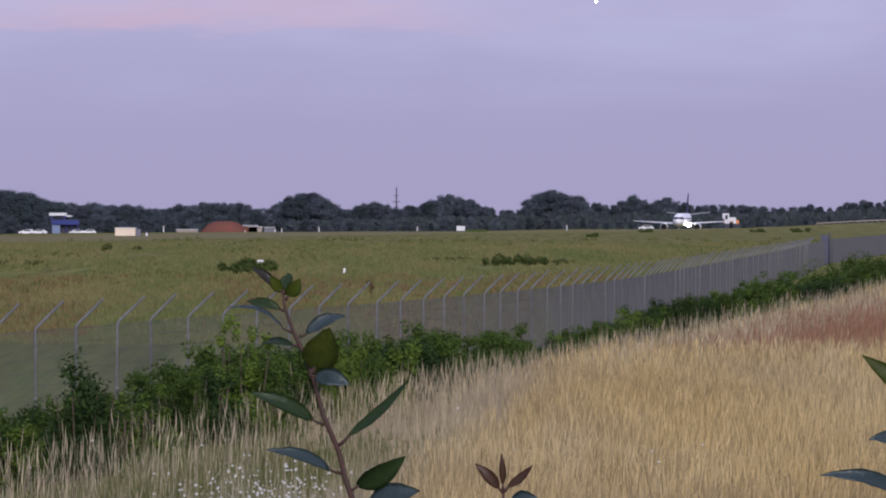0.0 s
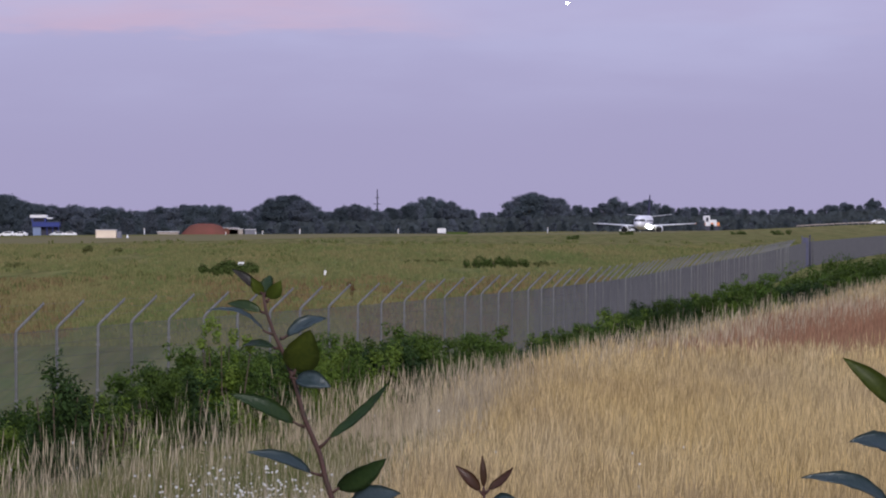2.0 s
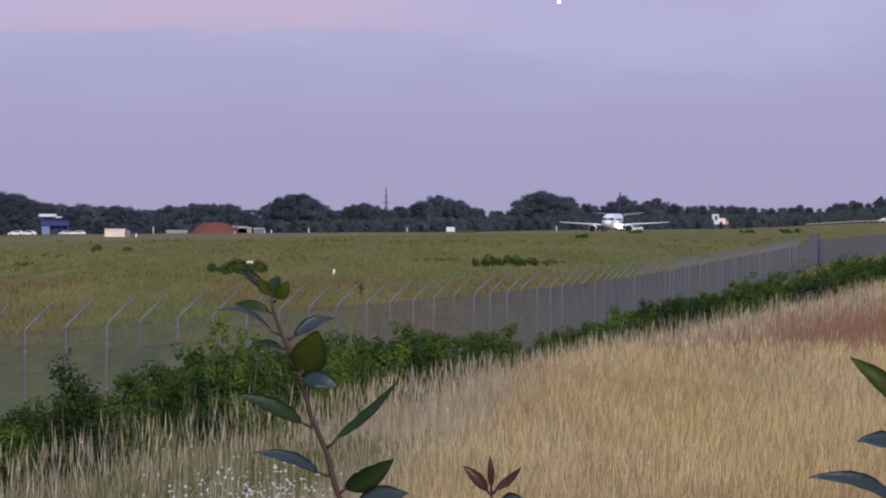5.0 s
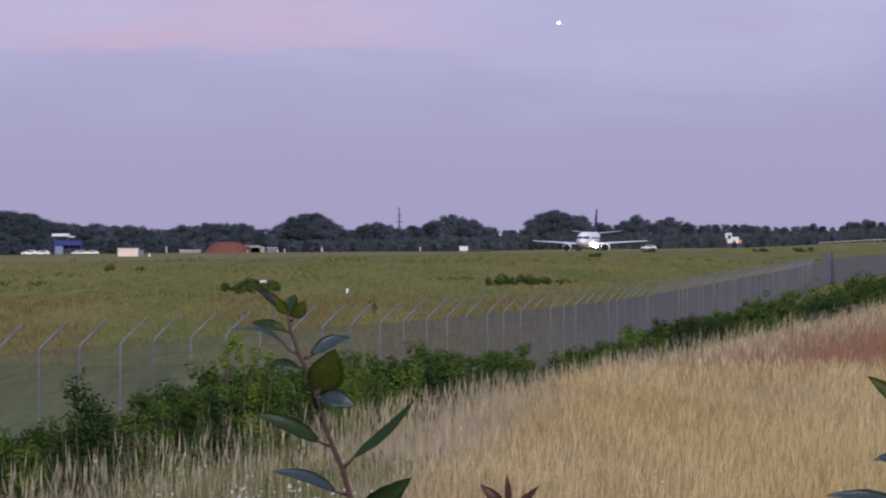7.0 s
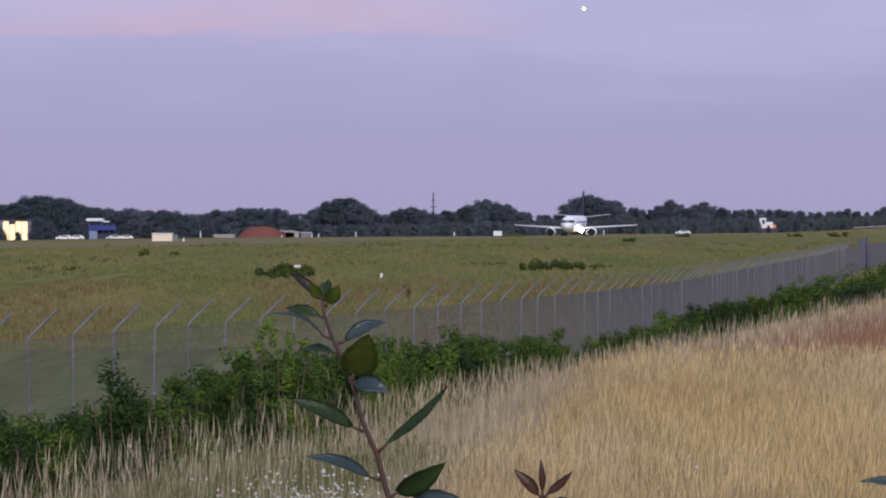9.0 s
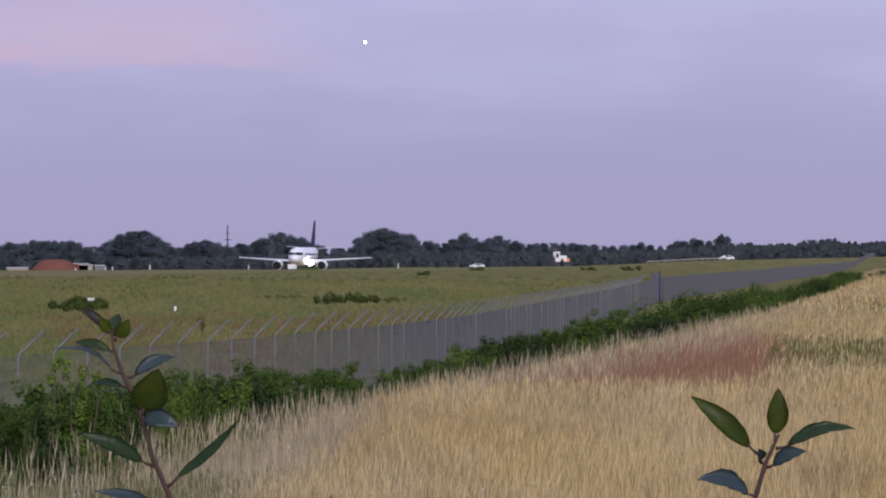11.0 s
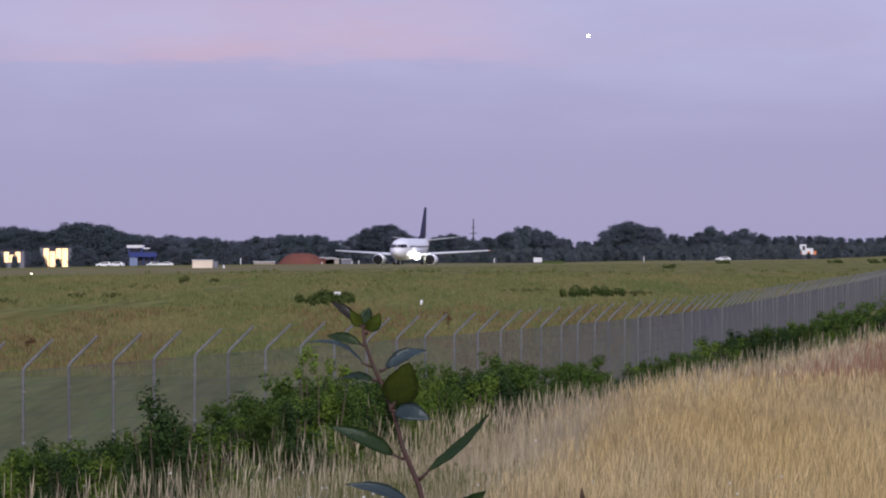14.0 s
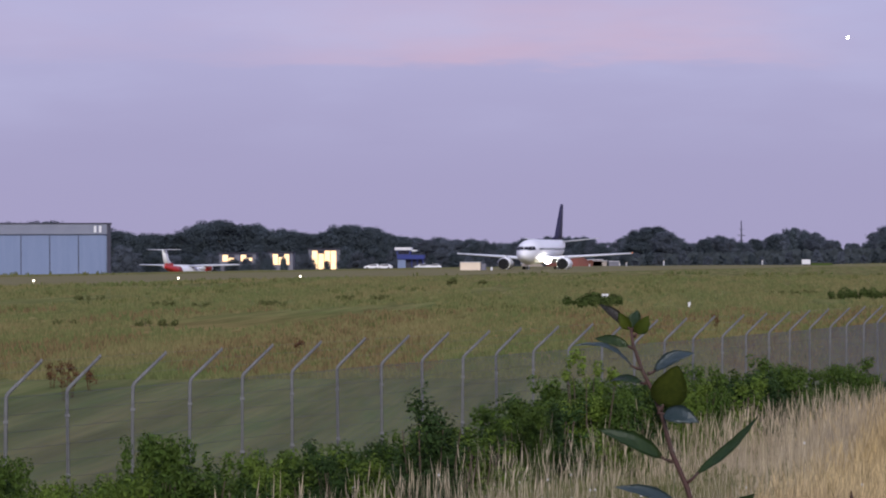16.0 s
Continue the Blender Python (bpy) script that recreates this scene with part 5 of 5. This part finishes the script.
def make_localizer():
    """White and orange cabin at the far end of the runway, and the pale rail beside it."""
    d = 1370
    a, b = spot(576, -20, d), spot(604, 6, d)
    g = land(a.x, d)
    c = thing("orange_white_cabin", Matrix(), "white and orange checkered equipment cabin shining in evening light", "cabin")
    z = EYE_Z - 15 * d / FOCAL
    # dark block added in place of the low trees that hide the base
    part("tree_standin", boxed(a.x + 0.3, b.x + 0.2, d + 0.2, d + 3, g, z - 0.003, bevel=0.05), M_DARKTRIM, c, "dark block standing in for low trees")
    part("body", boxed(a.x + 0.4, a.x + 2.3, d, d + 3, z, b.z - 0.5, bevel=0.06), M_WHITEWALL, c)
    part("side_body", boxed(a.x + 2.31, b.x - 0.4, d + 0.2, d + 2.8, z, b.z - 1.7, bevel=0.06), M_WHITEWALL, c)
    part("end_body", boxed(b.x - 0.39, b.x + 0.5, d + 0.3, d + 2.6, z, b.z - 2.5, bevel=0.05), M_ORANGE, c, "faded orange end")
    part("panel", boxed(a.x + 1.1, a.x + 1.9, d - 0.05, d - 0.003, z + 1.3, b.z - 1.0, bevel=0.02), M_DARKTRIM, c, "dark opening")
    part("panel", boxed(a.x + 2.6, a.x + 3.4, d + 0.14, d + 0.197, z + 0.2, z + 1.0, bevel=0.02), M_ORANGE, c, "orange panel")
    part("panel", boxed(a.x + 0.5, a.x + 1.0, d - 0.05, d - 0.003, z + 0.2, z + 1.0, bevel=0.02), M_ORANGE, c, "orange panel")
    rail = thing("guard_rail", Matrix(), "long pale rail along the far airfield road", "rail")
    last = None
    for k in range(14):
        u = 744 + k * 11
        dd = 1300
        p = spot(u, 0, dd)
        z = land(p.x, dd)
        part("post", boxed(p.x - 0.08, p.x + 0.08, dd - 0.08, dd + 0.08, z - 0.2, z + 0.75, bevel=0.01), M_RAIL, rail)
        if last is not None:
            part("beam", tube(bmesh.new(), [last, (p.x, dd - 0.1, z + 0.62)], [0.16, 0.16], 6), M_RAIL, rail)
        last = (p.x, dd - 0.1, z + 0.62)


make_localizer()


def make_mast():
    d = 1700
    p, t = spot(0, -30, d), spot(0, 49, d)
    m = thing("radio_mast", Matrix.Translation((p.x, d, land(p.x, d) - 0.3)), "thin lattice radio mast with two short cross arms", "mast")
    h = t.z - land(p.x, d) + 0.3
    part("pole", tube(bmesh.new(), [(0, 0, 0), (0, 0, h * 0.6), (0, 0, h)], [0.36, 0.30, 0.2], 8), M_DARKTRIM, m)
    for z, w in ((h - 5.5, 1.4), (h - 3.2, 0.8), (h - 7.5, 0.9)):
        part("cross_arm", boxed(-w, w, -0.12, 0.12, z - 0.12, z + 0.12, bevel=0.03), M_DARKTRIM, m)
    # slim stack further along the wood
    for u, v in ((222, 24),):
        p, t = spot(u, -30, d), spot(u, v, d)
        s = thing("antenna_mast", Matrix.Translation((p.x, d, land(p.x, d) - 0.3)), "faint thin antenna above the wood", "mast")
        part("pole", tube(bmesh.new(), [(0, 0, 0), (0.5, 0, t.z - land(p.x, d))], [0.14, 0.06], 6), M_DARKTRIM, s)


make_mast()


def make_field_markers():
    """White signs and posts on the grass near the runway, and runway edge lamps."""
    for u, v, d, w, h in ((-241, -84, 300, 0.42, 0.30), (-92, -101, 262, 0.14, 0.42), (114, -24, 905, 1.7, 0.95)):
        p = spot(u, v, d)
        g = land(p.x, d)
        s = thing("field_sign", Matrix.Translation((p.x, d, g)), "small white marker board on a short stake", "sign", "white markers on the airfield")
        part("board", boxed(-w / 2, w / 2, -0.03, 0.03, p.z - h / 2 - g, p.z + h / 2 - g, bevel=0.01), M_WHITEWALL, s)
        for x in (-w * 0.3, w * 0.3):
            part("stake", boxed(x - 0.02, x + 0.02, 0.031, 0.07, -0.1, p.z - g, bevel=0.004), M_STEEL, s)
    p = spot(146, -24, 905)
    s = thing("field_box", Matrix.Translation((p.x, 905, land(p.x, 905))), "low dark green equipment box on the grass", "box")
    part("body", boxed(-2.6, 1.6, 0, 1.0, 0, 0.65, bevel=0.05), M_WEED, s)
    part("lid", boxed(-2.7, 1.7, -0.1, 1.1, 0.65, 0.72, bevel=0.02), M_DARKTRIM, s)
    for u, v in ((-1261, -55), (-1001, -51), (-783, -48)):
        d = 3.1 * FOCAL / -v
        p = spot(u, v, d)
        g = land(p.x, d)
        lamp = thing("runway_light", Matrix.Translation((p.x, d, g)), "small runway edge lamp glowing white", "lamp", "runway edge lights")
        part("stem", tube(bmesh.new(), [(0, 0, -0.1), (0, 0, p.z - g - 0.1)], [0.06, 0.05], 8), M_STEEL, lamp)
        bm = bmesh.new()
        bmesh.ops.create_icosphere(bm, subdivisions=2, radius=0.10, matrix=Matrix.Translation((0, 0, p.z - g)))
        part("globe", bm, M_RUNLAMP, lamp, "glowing lamp globe")


make_field_markers()


# ---- young shrub shoots close to the camera ----
D_NEAR = 5.5


def leaf_mesh(base, tip, width, bend, twist, cup=0.25):
    """A pointed oval leaf from base to tip, folded along its midrib."""
    base, tip = Vector(base), Vector(tip)
    ax = tip - base
    L = ax.length
    ax.normalize()
    side = ax.cross(Vector((0, -1, 0))).normalized()
    side = Matrix.Rotation(twist, 3, ax) @ side
    nor = side.cross(ax)
    n = 10
    bm = bmesh.new()
    rows = []
    for i in range(n + 1):
        t = i / n
        w = width * (math.sin(math.pi * min(1, t * 0.97 + 0.03) ** 0.85)) ** 0.8 * (1 - 0.15 * t)
        if i == n:
            w = 0.0006
        c = base + ax * L * t + nor * bend * math.sin(math.pi * t) * L
        rip = 0.07 * width * math.sin(i * 2.4 + bend * 40)
        rows.append([bm.verts.new(c + side * w * k + nor * (abs(k) * w * cup + (rip if abs(k) == 1 else 0))) for k in (-1, -0.5, 0, 0.5, 1)])
    for a, b in zip(rows, rows[1:]):
        for k in range(4):
            bm.faces.new((a[k], a[k + 1], b[k + 1], b[k])).smooth = True
    bmesh.ops.solidify(bm, geom=bm.faces[:], thickness=0.0006)
    return bm


def make_shoot(label, stem, leaves):
    """stem: rows of u, v, radius in mm; leaves: rows of base u, v, tip u, v, half width in mm, bend, twist, depth, surface."""
    foot = spot(*stem[0][:2], D_NEAR)
    shoot = thing("shrub_shoot", Matrix(), label, "plant", "young shoots by the camera")
    g = land(foot.x, foot.y)
    path = [Vector((foot.x + 0.10, foot.y + 0.05, g - 0.05)), Vector((foot.x + 0.05, foot.y + 0.02, (foot.z + g) / 2))] + [spot(u, v, D_NEAR) for u, v, r in stem]
    rad = [0.006, 0.005] + [r / 1600 for u, v, r in stem]
    part("stem", tube(bmesh.new(), path, rad, 9), M_STEM, shoot, "reddish brown stem")
    for bu, bv, tu, tv, w, bend, twist, deep, surf in leaves:
        b, t = spot(bu, bv, D_NEAR), spot(tu, tv, D_NEAR + deep)
        lf = part("leaf", leaf_mesh(b + (t - b) * 0.15, t, w / 1000, bend, twist), surf, shoot)
        part("petiole", tube(bmesh.new(), [b, b + (t - b) * 0.08 + Vector((0, 0, -0.001)), b + (t - b) * 0.17], [0.0026, 0.0019, 0.0013], 6), M_STEM, lf)


def shoots():
    # tall shoot: places relative to the mast, as seen at the start
    def q(x, y):
        return x - 701.5, 380.5 - y

    def L(b, t, w, bend, twist, deep, surf):
        return (*q(*b), *q(*t), w, bend, twist, deep, surf)

    make_shoot("tall young shrub shoot with glossy dark leaves and reddish stem",
               [(*q(640, 930), 6.0), (*q(612, 850), 5.6), (*q(600, 800), 5.2), (*q(572, 735), 4.8), (*q(556, 675), 4.4), (*q(540, 630), 4.2), (*q(520, 590), 3.8), (*q(504, 545), 3.2), (*q(500, 515), 2.6)],
               [L((499, 516), (444, 473), 7, 0.10, 0.5, 0.01, M_PLEAFDUSK),
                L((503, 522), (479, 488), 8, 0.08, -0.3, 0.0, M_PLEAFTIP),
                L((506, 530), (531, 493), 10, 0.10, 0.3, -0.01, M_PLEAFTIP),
                L((503, 520), (512, 484), 9, 0.08, -0.4, 0.02, M_PLEAF),
                L((519, 588), (398, 546), 7, 0.17, 1.15, -0.02, M_PLEAFSKYSHEEN),
                L((506, 550), (436, 534), 8, 0.10, 0.6, 0.02, M_PLEAF),
                L((530, 596), (612, 560), 11, 0.14, -0.7, 0.02, M_PLEAFSKYSHEEN),
                L((552, 664), (583, 580), 24, 0.06, 0.15, -0.03, M_PLEAFBACKLIT),
                L((548, 664), (620, 682), 14, 0.10, -0.55, -0.02, M_PLEAFSKYSHEEN),
                L((574, 752), (440, 694), 12, 0.09, 0.55, -0.02, M_PLEAF),
                L((598, 790), (724, 672), 9, -0.07, -0.75, 0.0, M_PLEAF),
                L((604, 838), (470, 797), 11, 0.10, 0.8, -0.03, M_PLEAFSKYSHEEN),
                L((618, 870), (718, 808), 16, 0.10, 0.35, -0.02, M_PLEAF),
                L((635, 905), (744, 870), 20, 0.10, -0.7, -0.03, M_PLEAFSKYSHEEN),
                L((528, 612), (462, 610), 7, 0.1, 0.9, 0.05, M_PLEAF)])
    make_shoot("small shoot tip with young reddish brown leaves",
               [(*q(900, 960), 4.0), (*q(893, 900), 3.4), (*q(890, 860), 2.6)],
               [L((891, 872), (841, 821), 8, 0.08, 0.3, 0, M_PLEAFYOUNG), L((891, 868), (888, 803), 4.5, 0.05, 0.1, 0, M_PLEAFYOUNG), L((892, 870), (943, 824), 7, -0.1, -0.7, 0, M_PLEAFYOUNG),
                L((895, 890), (955, 885), 12, 0.12, -0.6, -0.02, M_PLEAFSKYSHEEN)])

    def q(x, y):
        return x - 403.0 + 3, 448.4 - y + 5

    make_shoot("young shrub shoot with upright glossy leaves",
               [(*q(1330, 960), 6.0), (*q(1342, 880), 5.2), (*q(1358, 825), 4.6), (*q(1376, 785), 3.2), (*q(1384, 770), 2.6)],
               [L((1348, 806), (1226, 702), 14, 0.10, 0.25, 0, M_PLEAFBACKLIT), L((1376, 782), (1382, 688), 15, 0.04, 0.15, 0.0, M_PLEAFBACKLIT), L((1378, 795), (1520, 760), 13, 0.14, -0.9, 0.01, M_PLEAF),
                L((1362, 828), (1432, 800), 14, 0.10, -0.9, -0.02, M_PLEAFSKYSHEEN), L((1345, 880), (1238, 850), 19, 0.14, 0.9, -0.03, M_PLEAFSKYSHEEN), L((1352, 820), (1346, 795), 8, 0.1, 0.4, -0.03, M_PLEAFSKYSHEEN), L((1335, 965), (1152, 914), 14, 0.14, 0.8, -0.03, M_PLEAFSKYSHEEN)])


shoots()


# ---- what moves ----
def motions():
    # bearing of the airliner's nose wheel along the runway's line
    rows = []
    for t, u in ((0, 517.5), (0.5, 509.5), (1, 501.5), (1.5, 492), (2, 483), (2.5, 472.5), (3, 462), (5.5, 398), (6, 381.5), (6.5, 364.5), (7, 347), (7.5, 327.8), (8, 306.7),
                 (10.3, 191), (10.5, 178.5), (11, 146), (11.5, 112), (12, 75), (12.5, 36), (13, -6), (13.5, -51), (14, -101), (14.5, -154), (15, -212), (15.5, -275), (16, -343.5)):
        k = u / FOCAL
        # the landing light at bearing k, the wheels on the runway's line
        y = (-176.32 + 5.9 * k) / (k - 0.199)
        rows.append((t, Matrix.Translation((runway_x(y), y, land(runway_x(y), y) - 0.36)) @ pose(0, 0, 0, 0, 0, -9.4)))
    walk(AIRLINER, rows)
    far = []
    for t, u, v in ((0, 353, 378), (1.5, 341, 379), (5.5, 300, 378), (7, 283, 375), (11, 243, 373), (12.5, 216, 373), (14.5, 202, 372), (16, 189, 371)):
        s = spot(u, v, 4600)
        far.append((t, Matrix.Translation(s) @ pose(0, 0, 0, 0, 0, -3)))
    walk(FAR_AIRCRAFT, far)


motions()
